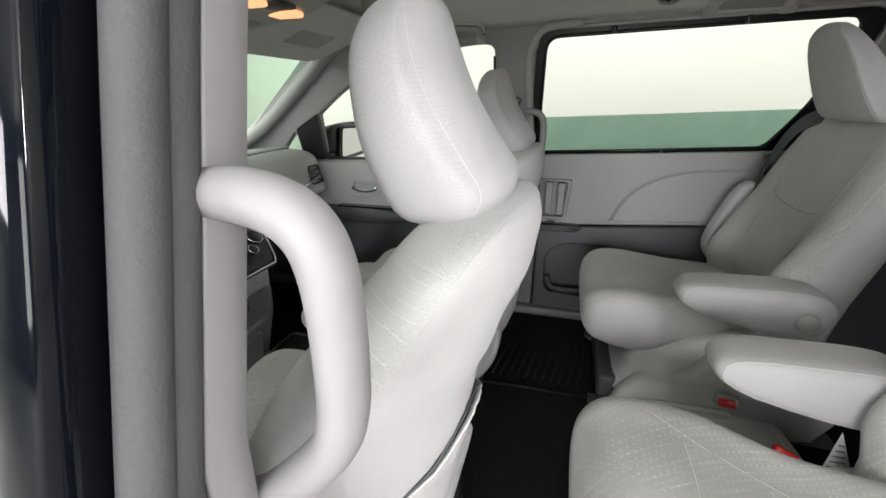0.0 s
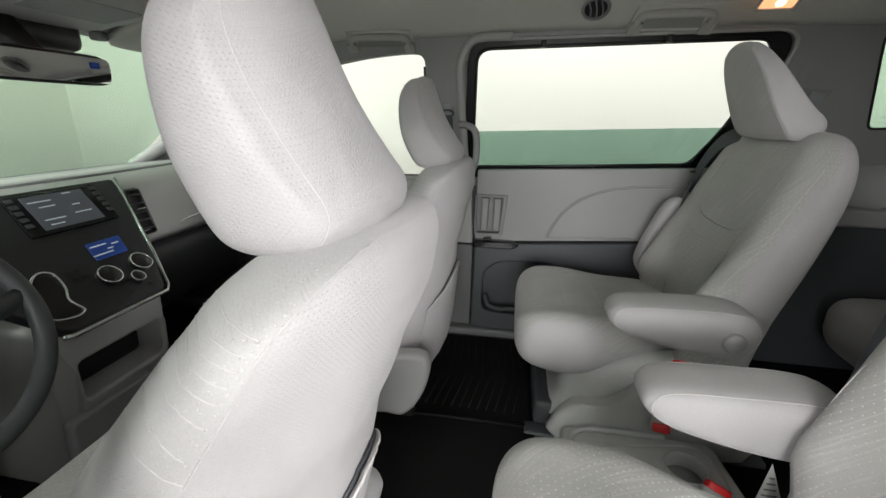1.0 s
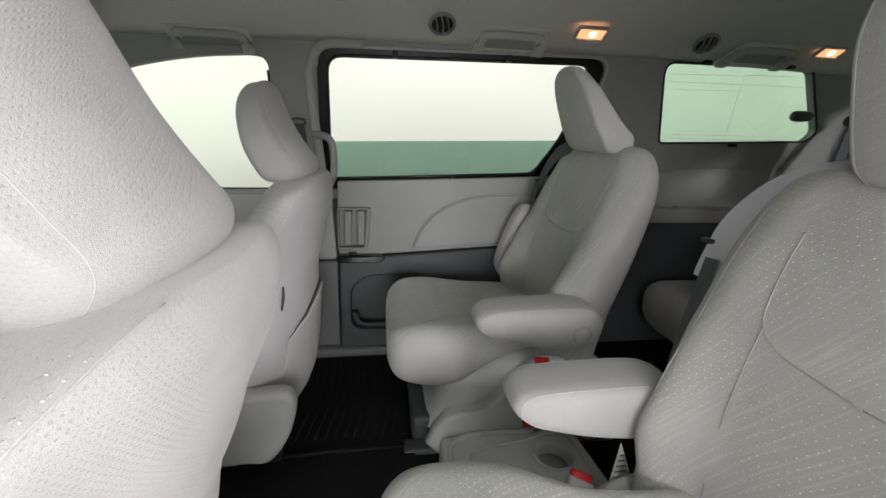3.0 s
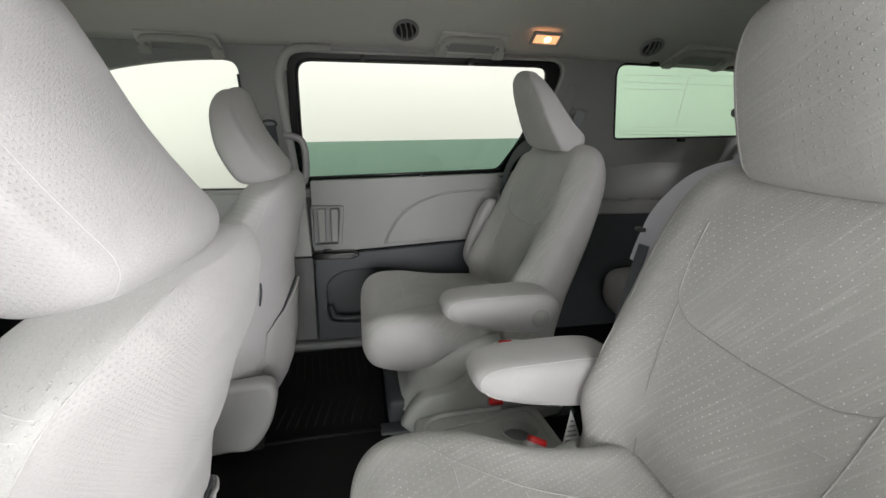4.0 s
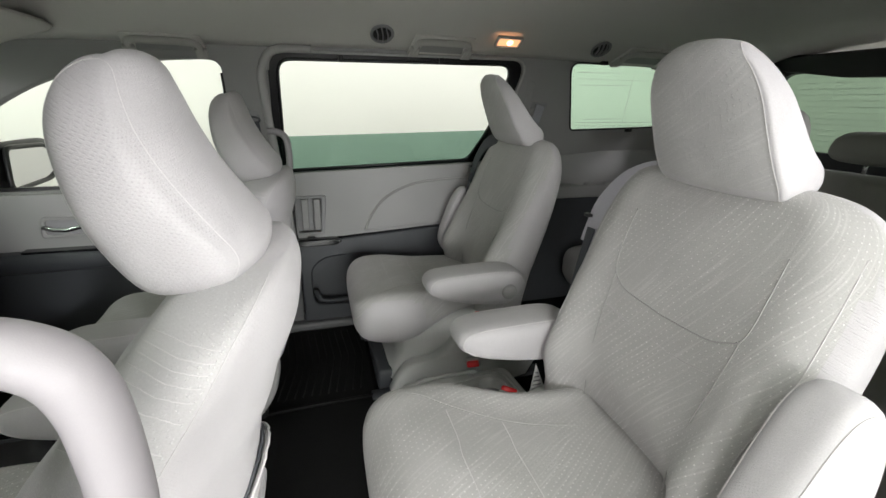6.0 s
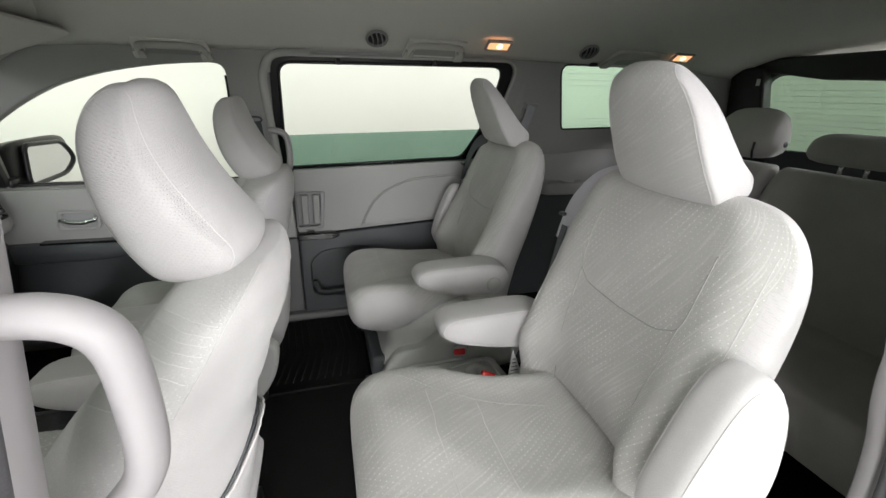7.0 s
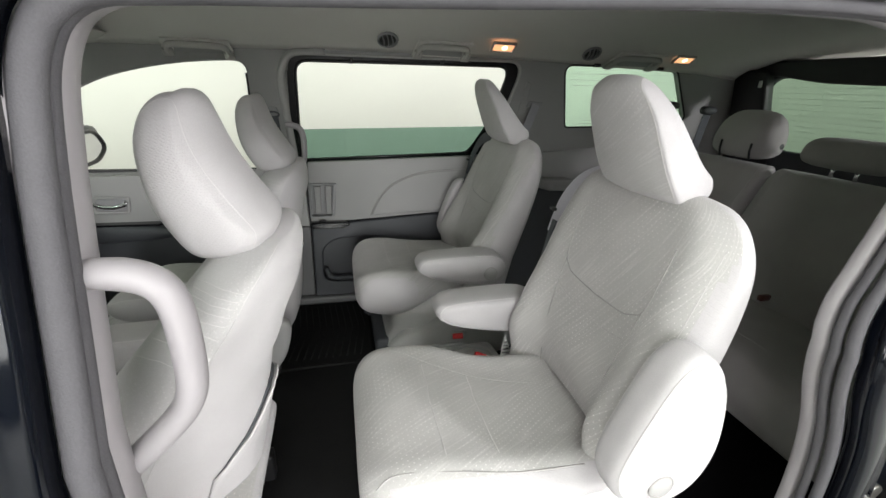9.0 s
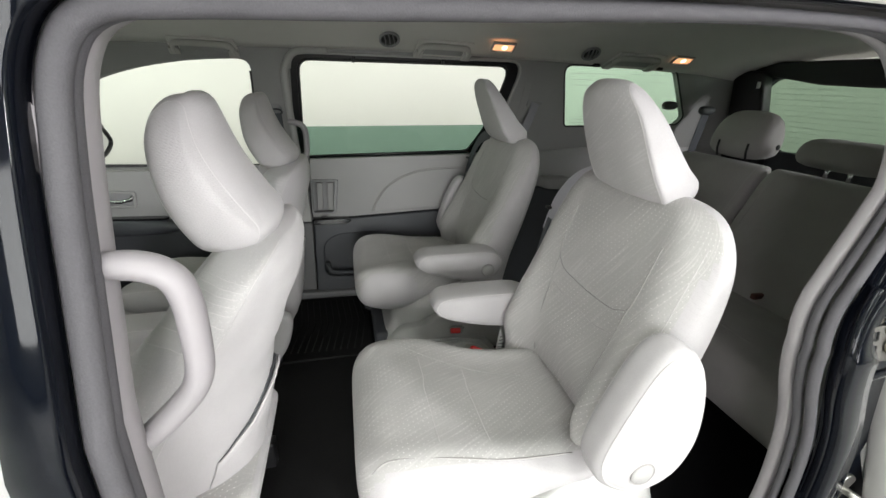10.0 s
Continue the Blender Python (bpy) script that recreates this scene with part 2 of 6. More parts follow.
def spline(pts, n=6, closed=True):
    """Points along a smooth curve through pts."""
    P = [Vector(p) for p in pts]
    N = len(P)
    out = []
    for i in range(N if closed else N - 1):
        if closed:
            a, b, c, d = (P[(i + k) % N] for k in (-1, 0, 1, 2))
        else:
            a, b, c, d = (P[min(max(i + k, 0), N - 1)] for k in (-1, 0, 1, 2))
        for k in range(n):
            t = k / n
            out.append(0.5 * (2 * b + (c - a) * t + (2 * a - 5 * b + 4 * c - d) * t * t + (3 * b - a - 3 * c + d) * t ** 3))
    if not closed:
        out.append(P[-1].copy())
    return out


def fillet(pts, r, seg=5):
    """A closed outline with its corners rounded by r (a number, or one a corner)."""
    P = [Vector(p) for p in pts]
    rs = r if isinstance(r, (list, tuple)) else [r] * len(P)
    out = []
    for i, p in enumerate(P):
        a, b = P[i - 1] - p, P[(i + 1) % len(P)] - p
        q = min(rs[i], 0.45 * a.length, 0.45 * b.length)
        s, e = p + a.normalized() * q, p + b.normalized() * q
        for k in range(seg + 1):
            t = k / seg
            out.append((1 - t) ** 2 * s + 2 * t * (1 - t) * p + t * t * e)
    return out


def loft(rows, closed=True, cap=True):
    """A skin through rows of points, with metre-true UVs."""
    bm = bmesh.new()
    uvl = bm.loops.layers.uv.new("UVMap")
    V = [[bm.verts.new(p) for p in row] for row in rows]
    n = len(rows[0])
    ref = max(rows, key=lambda r: sum((r[k] - r[k - 1]).length for k in range(n)))
    us = [0.0]
    for k in range(n):
        us.append(us[-1] + (ref[(k + 1) % n] - ref[k]).length)
    mid = n // 2
    vs = [0.0]
    for i in range(len(rows) - 1):
        vs.append(vs[-1] + max((rows[i + 1][k] - rows[i][k]).length for k in (0, n // 4, mid, 3 * n // 4)))
    for i in range(len(rows) - 1):
        for j in range(n if closed else n - 1):
            k = (j + 1) % n
            f = bm.faces.new((V[i][j], V[i][k], V[i + 1][k], V[i + 1][j]))
            f.smooth = True
            for lp, (a, b) in zip(f.loops, ((us[j], vs[i]), (us[j + 1], vs[i]), (us[j + 1], vs[i + 1]), (us[j], vs[i + 1]))):
                lp[uvl].uv = (a, b)
    if cap and closed:
        for row in (V[0], V[-1]):
            f = bm.faces.new(row)
            f.smooth = True
    bmesh.ops.recalc_face_normals(bm, faces=bm.faces)
    return bm


def bun(profile, hw, p=3.0, ny=14, y0=0.0, taper=0.0, n=5, squeeze=1.0):
    """A padded body: the closed side profile (x, z), rounded off towards both sides. Returns the mesh and its rows."""
    prof = [Vector((q[0], 0, q[1])) for q in spline([(a, b, 0) for a, b in profile], n)]
    cx = sum(q.x for q in prof) / len(prof)
    cz = sum(q.z for q in prof) / len(prof)
    hz = max(abs(q.z - cz) for q in prof)
    rows = []
    for i in range(ny + 1):
        a = -math.cos(math.pi * i / ny)
        k = max(0.0, 1 - abs(a) ** p) ** (1 / p) if 0 < i < ny else 0.0
        k = max(k * squeeze + (1 - squeeze), 0.03)
        rows.append([Vector((cx + (q.x - cx) * k, y0 + a * hw * (1 - taper * (q.z - cz) * k / hz * 0.5), cz + (q.z - cz) * k)) for q in prof])
    return loft(rows), rows


def tube(path, r, n=10, closed=False, flat=1.0):
    """A round bar along a path; flat squashes its section."""
    P = [Vector(p) for p in path]
    N = len(P)
    rows = []
    up = None
    for i in range(N):
        t = (P[(i + 1) % N] - P[i - 1]) if closed else (P[min(i + 1, N - 1)] - P[max(i - 1, 0)])
        t.normalize()
        if up is None:
            up = Vector((0, 1, 0)) if abs(t.y) < 0.8 else Vector((0, 0, 1))
        up = (up - t * up.dot(t)).normalized()
        side = t.cross(up)
        rr = r(i / (N - 1)) if callable(r) else r
        rows.append([P[i] + up * (math.cos(2 * math.pi * k / n) * rr) + side * (math.sin(2 * math.pi * k / n) * rr * flat) for k in range(n)])
    if closed:
        rows.append(rows[0])
        bm = loft(rows, cap=False)
        bmesh.ops.remove_doubles(bm, verts=bm.verts, dist=1e-6)
        return bm
    return loft(rows)


def ribbon(path, width, thick=0.0025, across=(0, 1, 0)):
    """A flat strap along a path."""
    P = [Vector(p) for p in path]
    rows = []
    for i, p in enumerate(P):
        t = (P[min(i + 1, len(P) - 1)] - P[max(i - 1, 0)]).normalized()
        w = Vector(across[i] if isinstance(across, list) else across)
        w = (w - t * w.dot(t)).normalized()
        nrm = t.cross(w)
        rows.append([p + w * (sx * width / 2) + nrm * (sy * thick / 2) for sx, sy in ((-1, -1), (1, -1), (1, 1), (-1, 1))])
    bm = loft(rows)
    for f in bm.faces:
        f.smooth = False
    return bm


def box(c, s, b=0.004, seg=2):
    bm = bmesh.new()
    bmesh.ops.create_cube(bm, size=1.0)
    for v in bm.verts:
        v.co = Vector(c) + Vector((v.co.x * s[0], v.co.y * s[1], v.co.z * s[2]))
    if b:
        bmesh.ops.bevel(bm, geom=bm.edges[:], offset=min(b, 0.45 * min(s)), segments=seg, affect="EDGES", profile=0.5)
    for f in bm.faces:
        f.smooth = True
    return bm


def disc(c, axis, r, h, n=24, b=0.002):
    """A short round button along an axis, with softened rim."""
    a = Vector(axis).normalized()
    s = a.orthogonal().normalized()
    t = a.cross(s)
    rows = []
    for rr, hh in ((r, -h / 2), (r, h / 2 - b), (r - b, h / 2), (0.01 * r, h / 2)):
        rows.append([Vector(c) + a * hh + (s * math.cos(2 * math.pi * k / n) + t * math.sin(2 * math.pi * k / n)) * rr for k in range(n)])
    return loft(rows)


def plate(outline, holes=(), depth=0.02, bevel=0.003, place=None):
    """A slab cut from a flat outline with holes; place maps (u, v, w) into the world."""
    cu = bpy.data.curves.new("outline", "CURVE")
    cu.dimensions, cu.fill_mode = "2D", "BOTH"
    cu.extrude, cu.bevel_depth, cu.bevel_resolution, cu.offset = max(depth / 2 - bevel, 0.0), bevel, 2, -bevel
    for pts in (outline, *holes):
        sp = cu.splines.new("POLY")
        sp.points.add(len(pts) - 1)
        for q, p in zip(sp.points, pts):
            q.co = (p[0], p[1], 0, 1)
        sp.use_cyclic_u = True
    ob = bpy.data.objects.new("outline", cu)
    me = bpy.data.meshes.new_from_object(ob)
    bm = bmesh.new()
    bm.from_mesh(me)
    bpy.data.objects.remove(ob)
    bpy.data.curves.remove(cu)
    bpy.data.meshes.remove(me)
    bmesh.ops.remove_doubles(bm, verts=bm.verts, dist=1e-5)
    if place:
        for v in bm.verts:
            v.co = place(v.co.x, v.co.y, v.co.z)
    bmesh.ops.recalc_face_normals(bm, faces=bm.faces)
    return bm


def merged(*bms):
    out = bmesh.new()
    out.loops.layers.uv.new("UVMap")
    for b in bms:
        me = bpy.data.meshes.new("tmp")
        b.to_mesh(me)
        b.free()
        out.from_mesh(me)
        bpy.data.meshes.remove(me)
    return out


def turned(bm, centre, axis, degrees):
    bmesh.ops.rotate(bm, verts=bm.verts, cent=Vector(centre), matrix=Matrix.Rotation(radians(degrees), 3, axis))
    return bm


def part(name, bm, material, parent=None, label=""):
    """Links a mesh built in world places under a thing or part."""
    at = Vector((0, 0, 0))
    o = parent
    while o is not None:
        at += o.location
        o = o.parent
    bmesh.ops.translate(bm, verts=bm.verts, vec=-at)
    me = bpy.data.meshes.new(name)
    bm.to_mesh(me)
    bm.free()
    me.materials.append(M[material] if isinstance(material, str) else material)
    ob = new(name, me)
    ob.parent = parent
    if label:
        ob["label"] = label
    return ob


def thing(name, at, label, category, group="", kind=""):
    ob = new(name)
    ob.location = at
    ob.empty_display_size = 0.05
    return tagged(ob, label, category, group, kind)


def solo(name, bm, material, label, category="", group="", kind=""):
    """A thing of one mesh, with its origin at its base."""
    xs = [v.co for v in bm.verts]
    base = Vector((sum(v.x for v in xs) / len(xs), sum(v.y for v in xs) / len(xs), min(v.z for v in xs)))
    bmesh.ops.translate(bm, verts=bm.verts, vec=-base)
    ob = part(name, bm, material)
    ob.location = base
    return tagged(ob, label, category, group, kind)


MID = -0.02  # the van's centre line


def far_side(u, v, w):
    return Vector((u, 0.83 - 0.29 * (v - 1.10) + 0.02 + w, v))


def near_side(u, v, w):
    p = far_side(u, v, w)
    return Vector((p.x, 2 * MID - p.y, p.z))


def far_low(off):
    return lambda u, v, w: Vector((u, 0.83 - 0.11 * (1.10 - v) + off + w, v))


def near_low(off):
    return lambda u, v, w: Vector((u, 2 * MID - (0.83 - 0.11 * (1.10 - v) + off + w), v))


# ---- studio ----
solo("ground", box((0.5, -3, -0.05), (24, 20, 0.1), 0), "ground", "pale grey painted studio floor", "floor", kind="structure")
# backdrops glow by themselves to look evenly lit through the windows
solo("backdrop_passenger_side", box((0.5, 6.05, 2.2), (24, 0.1, 4.4), 0), "wall", "cream-white studio wall with its even lighting put in as glow", "wall", kind="structure")
solo("backdrop_front", box((-8.05, -3, 2.2), (0.1, 18, 4.4), 0), "wall", "cream-white studio wall with its even lighting put in as glow", "wall", kind="structure")
solo("backdrop_rear", box((8.05, -3, 2.2), (0.1, 18, 4.4), 0), "wall", "cream-white studio wall with its even lighting put in as glow", "wall", kind="structure")
solo("wall_studio", box((0.5, -12.05, 2.2), (24, 0.1, 4.4), 0), "dimwall", "plain grey studio wall behind the open door", "wall", kind="structure")
solo("ceiling_studio", box((0.5, -3, 4.45), (24, 20, 0.1), 0), "dimwall", "plain grey studio ceiling", "ceiling", kind="structure")

# ---- van shell ----
solo("floor", plate([(-1.35, -0.86), (2.5, -0.86), (2.5, 0.8), (-1.35, 0.8)], (), 0.06, 0.004, lambda u, v, w: Vector((u, v, 0.395 + w))), "carpet", "black carpeted van floor", "floor", kind="structure")
solo("underbody", box((0.6, MID, 0.25), (3.6, 1.6, 0.22), 0.02), "black", "black underbody of the van", "underbody", kind="structure")

FRONT_WIN = [(-0.82, 1.035), (-0.017, 1.05), (-0.019, 1.12), (-0.009, 1.267), (0.0, 1.40), (0.001, 1.45)]
FRONT_WIN += [(p.x, p.y) for p in spline([(-0.001, 1.468, 0), (-0.012, 1.484, 0), (-0.035, 1.491, 0), (-0.077, 1.491, 0), (-0.217, 1.478, 0), (-0.358, 1.453, 0), (-0.477, 1.421, 0), (-0.569, 1.385, 0), (-0.68, 1.325, 0), (-0.80, 1.245, 0)], 3, closed=False)]
TRI_WIN = [(-1.07, 1.06), (-0.93, 1.05), (-0.95, 1.17)]
SLIDE_BAY = [(0.130, 1.055), (1.02, 1.055), (1.085, 1.27), (1.150, 1.545), (0.150, 1.528)]
SLIDE_WIN = [(0.165, 1.095), (0.95, 1.13), (1.04, 1.28), (1.095, 1.525), (0.18, 1.505)]
QUARTER_WIN = [(1.432, 1.265), (2.09, 1.29), (2.115, 1.33), (1.95, 1.55), (1.345, 1.545)]
hole_f, hole_t = fillet(FRONT_WIN, [0.02, 0.012] + [0.004] * (len(FRONT_WIN) - 2), 2), fillet(TRI_WIN, 0.015)
hole_b = fillet(SLIDE_BAY, [0.02, 0.03, 0.1, 0.075, 0.06])
hole_s, hole_q = fillet(SLIDE_WIN, [0.025, 0.03, 0.1, 0.06, 0.05]), fillet(QUARTER_WIN, [0.02, 0.04, 0.02, 0.03, 0.05])
solo("wall_passenger_upper", plate([(-1.35, 1.02), (2.44, 1.02), (2.44, 1.60), (-0.64, 1.60), (-1.35, 1.06)], (hole_f, hole_t, hole_b, hole_q), 0.04, 0.006, far_side), "pillargrey", "grey plastic pillars and window surrounds", "wall", kind="structure")
solo("side_panel_passenger", plate([(-1.35, 0.42), (2.44, 0.42), (2.44, 1.07), (-1.35, 1.045)], (), 0.02, 0.004, far_low(0.06)), "black", "black outer side of the van below the windows", "body panel", kind="structure")
NEAR_EDGE = 0.075
solo("wall_driver_upper", plate([(-1.35, 1.02), (NEAR_EDGE, 1.02), (NEAR_EDGE, 1.60), (-0.64, 1.60), (-1.35, 1.06)], (hole_f,), 0.04, 0.006, lambda u, v, w: near_side(u, v, w - 0.10)), "light", "grey plastic pillar and window surround", "wall", kind="structure")
solo("wall_driver_lower", plate([(-1.35, 0.42), (NEAR_EDGE, 0.42), (NEAR_EDGE, 1.03), (-1.35, 1.03)], (), 0.04, 0.006, near_low(-0.08)), "dark", "dark grey lower side of the cabin", "wall", kind="structure")
solo("wall_driver_rear", plate([(1.19, 0.42), (2.44, 0.42), (2.44, 1.60), (1.19, 1.60)], (), 0.04, 0.006, lambda u, v, w: near_side(u, v, w - 0.10)), "light", "grey plastic rear side of the cabin", "wall", kind="structure")
solo("wall_bulkhead", box((-1.36, MID, 0.74), (0.04, 1.64, 0.66), 0.004), "dark", "dark bulkhead ahead of the footwells", "wall", kind="structure")

# headliner: bowed cloth shell from windscreen to tailgate
rows = []
for x, dz in ((-0.66, -0.055), (-0.6, -0.02), (-0.4, -0.005), (0.0, 0.0), (0.5, 0.012), (1.0, 0.015), (1.6, 0.01), (2.1, 0.0), (2.46, -0.03)):
    half = [(0.725, 1.535), (0.70, 1.552), (0.66, 1.572), (0.60, 1.592), (0.5, 1.618), (0.36, 1.638), (0.18, 1.650), (0, 1.654)]
    line = [(y, z) for y, z in half] + [(-y, z) for y, z in half[-2::-1]]
    up = [(-y, z + 0.03) for y, z in line]
    rows.append([Vector((x, MID + y, z + dz)) for y, z in line] + [Vector((x, MID + y * 1.02, z + dz)) for y, z in up])
solo("ceiling", loft(rows), "liner", "grey cloth headliner bowed over the cabin", "ceiling", kind="structure")
solo("roof", loft([[Vector((x, MID + y * 1.06, z + 0.05 + d)) for y, z in [(0.74, 1.54), (0.66, 1.61), (0.4, 1.68), (0, 1.70), (-0.4, 1.68), (-0.66, 1.61), (-0.74, 1.54)]] + [Vector((x, MID + y * 1.06, z + 0.075 + d)) for y, z in [(-0.74, 1.54), (-0.66, 1.61), (-0.4, 1.68), (0, 1.70), (0.4, 1.68), (0.66, 1.61), (0.74, 1.54)]] for x, d in ((-0.7, -0.05), (-0.2, 0), (1.2, 0.02), (2.5, 0))]), "paint", "gloss black roof skin", "roof", kind="structure")


def opening_y(z):
    return -(0.775 - 0.25 * max(0.0, z - 1.1))


OPENING = spline([(0.110, 0.44, 0), (0.108, 0.7, 0), (0.107, 0.95, 0), (0.106, 1.2, 0), (0.106, 1.36, 0), (0.113, 1.44, 0), (0.14, 1.479, 0), (0.20, 1.489, 0), (0.34, 1.498, 0), (0.52, 1.510, 0), (0.75, 1.525, 0), (0.95, 1.532, 0), (1.06, 1.528, 0), (1.125, 1.498, 0), (1.155, 1.42, 0), (1.15, 1.335, 0), (1.112, 1.278, 0), (1.055, 1.205, 0), (1.018, 1.155, 0), (1.003, 1.10, 0), (1.018, 1.03, 0), (1.056, 0.935, 0), (1.078, 0.83, 0), (1.085, 0.70, 0), (1.06, 0.55, 0), (1.01, 0.45, 0)], 5, closed=False)


def opening_frames():
    out = []
    for i, p in enumerate(OPENING):
        t = OPENING[min(i + 1, len(OPENING) - 1)] - OPENING[max(i - 1, 0)]
        out.append((p, Vector((-t.y, t.x, 0)).normalized()))
    return out


def opening_strip(ya, yb, na, nb):
    """A band round the door opening: from depth ya to yb, and from na to nb away from its edge."""
    rows, e = [], 0.0025
    for p, n in opening_frames():
        f = 1.0 if ya < 0 else 1.0 - 0.6 * min(1.0, max(0.0, (p.x - 0.15) / 0.5))  # the lip thins out towards the rear
        back = yb if ya > 0 or p.x < 0.6 else max(yb, -0.084)  # the rear edge is a shallow flange
        rows.append([Vector((p.x + n.x * k, opening_y(p.y) + d, p.y + n.y * k)) for d, k in ((ya * f - e, na), (back + e, na), (back, na + e), (back, nb - e), (back + e, nb), (ya * f - e, nb), (ya * f, nb - e), (ya * f, na + e))])
    return loft(rows)


def opening_tube(d, k, r, flat=1.0):
    frames = opening_frames()
    slim = lambda t: r * (1 - 0.36 * min(1.0, max(0.0, (frames[round(t * (len(frames) - 1))][0].x - 0.5) / 0.4)))  # thinner along the rear edge
    return tube([Vector((p.x + n.x * k, opening_y(p.y) + d, p.y + n.y * k)) for p, n in frames], slim, 12, flat=flat)


solo("trim", opening_strip(0.024, -0.010, 0.0, 0.035), "trimgrey", "pale grey plastic trim round the open side door", "trim", kind="structure")
inner = []
for z in (0.45, 0.7, 0.9, 1.0, 1.06, 1.12, 1.2, 1.28, 1.36, 1.44, 1.52):
    k = min(1.0, max(0.0, (z - 0.98) / 0.14))
    shift = (opening_y(z) - opening_y(1.28)) * 0.5 - 0.03 * (1 - k * k * (3 - 2 * k))
    inner.append([Vector((x - 0.006, y + shift, z)) for x, y in ((0.098, -0.765), (0.094, -0.725), (0.070, -0.690), (0.052, -0.660), (0.036, -0.642), (0.015, -0.634), (-0.03, -0.638), (-0.06, -0.67), (-0.06, -0.77))])
solo("pillar", loft(inner), "trimgrey", "pale grey inner pillar trim beside the open side door", "pillar", kind="structure")
seal = thing("weatherstrip", (0.12, -0.82, 0.43), "double grey rubber weatherstrip round the open side door", "weatherstrip")
part("inner_bead", opening_tube(-0.0235, 0.001, 0.0105, 0.7), "rubber", seal)
part("outer_bead", opening_tube(-0.042, 0.004, 0.0125), "rubber", seal)
solo("door_frame", opening_strip(-0.046, -0.078, 0.016, 0.06), "paint", "gloss black painted door opening of the van", "door frame", kind="structure")
solo("door_jamb", plate([(1.04, 0.42), (1.48, 0.42), (1.48, 1.5), (1.18, 1.5), (1.17, 1.34), (1.075, 1.21), (1.03, 1.11), (1.045, 1.03), (1.09, 0.9), (1.105, 0.7)], (), 0.02, 0.004, lambda u, v, w: Vector((u, opening_y(v) - 0.050 + w, v))), "paint", "gloss black recessed jamb behind the open side door", "door frame", kind="structure")
solo("side_panel_rear", plate([(1.42, 0.42), (2.44, 0.42), (2.44, 1.5), (1.42, 1.5)], (), 0.05, 0.012, lambda u, v, w: Vector((u, opening_y(v) - 0.08 + w, v))), "paint", "gloss black rear side of the van", "body panel", kind="structure")
solo("side_panel_front", plate([(-1.2, 0.42), (0.072, 0.42), (0.072, 1.5), (-0.5, 1.5), (-1.2, 1.1)], (fillet([(-0.8, 1.06), (-0.06, 1.06), (-0.04, 1.46), (-0.45, 1.42)], 0.04),), 0.03, 0.01, lambda u, v, w: Vector((u, opening_y(v) - 0.075 + w, v))), "paint", "gloss black front door seen from outside", "body panel", kind="structure")

# ---- passenger side: sliding door ----
door = thing("door_1", (0.66, 0.83, 0.44), "sliding side door with grey upper and dark lower trim, window half lowered", "door", kind="structure")
part("upper_panel", plate(fillet([(0.192, 0.82), (0.36, 0.822), (0.83, 0.852), (1.13, 0.875), (1.13, 1.128), (0.192, 1.092)], 0.01), (fillet([(0.192 + 0.003, 0.845), (0.29, 0.848), (0.305, 0.993), (0.195, 0.993)], 0.008),), 0.03, 0.004, far_low(-0.012)), "doorgrey", door, "pale grey upper door trim")
part("lower_panel", plate(fillet([(0.192, 0.44), (1.13, 0.44), (1.13, 0.868), (0.83, 0.845), (0.36, 0.815), (0.192, 0.812)], 0.012), (fillet([(0.235, 0.53), (0.42, 0.52), (0.66, 0.55), (0.66, 0.70), (0.47, 0.745), (0.29, 0.735), (0.235, 0.69)], 0.04),), 0.04, 0.008, far_low(-0.012)), "dark", door, "dark grey lower door trim")
part("pocket", plate(fillet([(0.22, 0.50), (0.70, 0.50), (0.70, 0.76), (0.22, 0.76)], 0.02), (), 0.01, 0.002, far_low(0.018)), "dark", door)
part("pocket_lip", tube([far_low(-0.036)(u, v, 0) for u, v in ((0.245, 0.60), (0.26, 0.555), (0.30, 0.545), (0.42, 0.55), (0.65, 0.585))], 0.012, 8), "dark", door)
arc = spline([(0.47, 0.845, 0), (0.50, 0.91, 0), (0.555, 0.975, 0), (0.65, 1.025, 0), (0.78, 1.05, 0), (1.1, 1.065, 0)], 6, closed=False)
part("armrest_pad", plate([(p.x, p.y) for p in arc] + [(1.1, 0.885), (0.83, 0.862)], (), 0.02, 0.006, far_low(-0.026)), "doorgrey", door, "padded grey door armrest panel")
part("seam", tube([far_low(-0.0375)(p.x - 0.002, p.y + 0.002, 0) for p in arc], 0.003, 6), "cord", door)
cup = part("pull_cup", plate(fillet([(0.19, 0.84), (0.30, 0.842), (0.315, 1.0), (0.19, 1.0)], 0.01), (fillet([(0.198, 0.85), (0.286, 0.852), (0.298, 0.99), (0.198, 0.99)], 0.008),), 0.02, 0.004, far_low(-0.03)), "mid", door, "recessed door pull")
part("cup_back", plate([(0.19, 0.84), (0.31, 0.84), (0.31, 1.0), (0.19, 1.0)], (), 0.006, 0.001, far_low(0.012)), "mid", cup)
for u in (0.214, 0.262):
    part("pull_bar", plate(fillet([(u, 0.856), (u + 0.026, 0.857), (u + 0.029, 0.985), (u, 0.985)], 0.005), (), 0.03, 0.004, far_low(-0.014)), "doorgrey", cup)
sw = part("switch_plate", plate(fillet([(0.19, 0.80), (0.34, 0.80), (0.37, 0.815), (0.34, 0.826), (0.19, 0.826)], 0.01), (), 0.05, 0.004, far_low(-0.045)), "gloss", door, "gloss black switch plate")
part("window_switch", box((0.245, 0.745, 0.832), (0.03, 0.014, 0.01), 0.003), "black", sw)
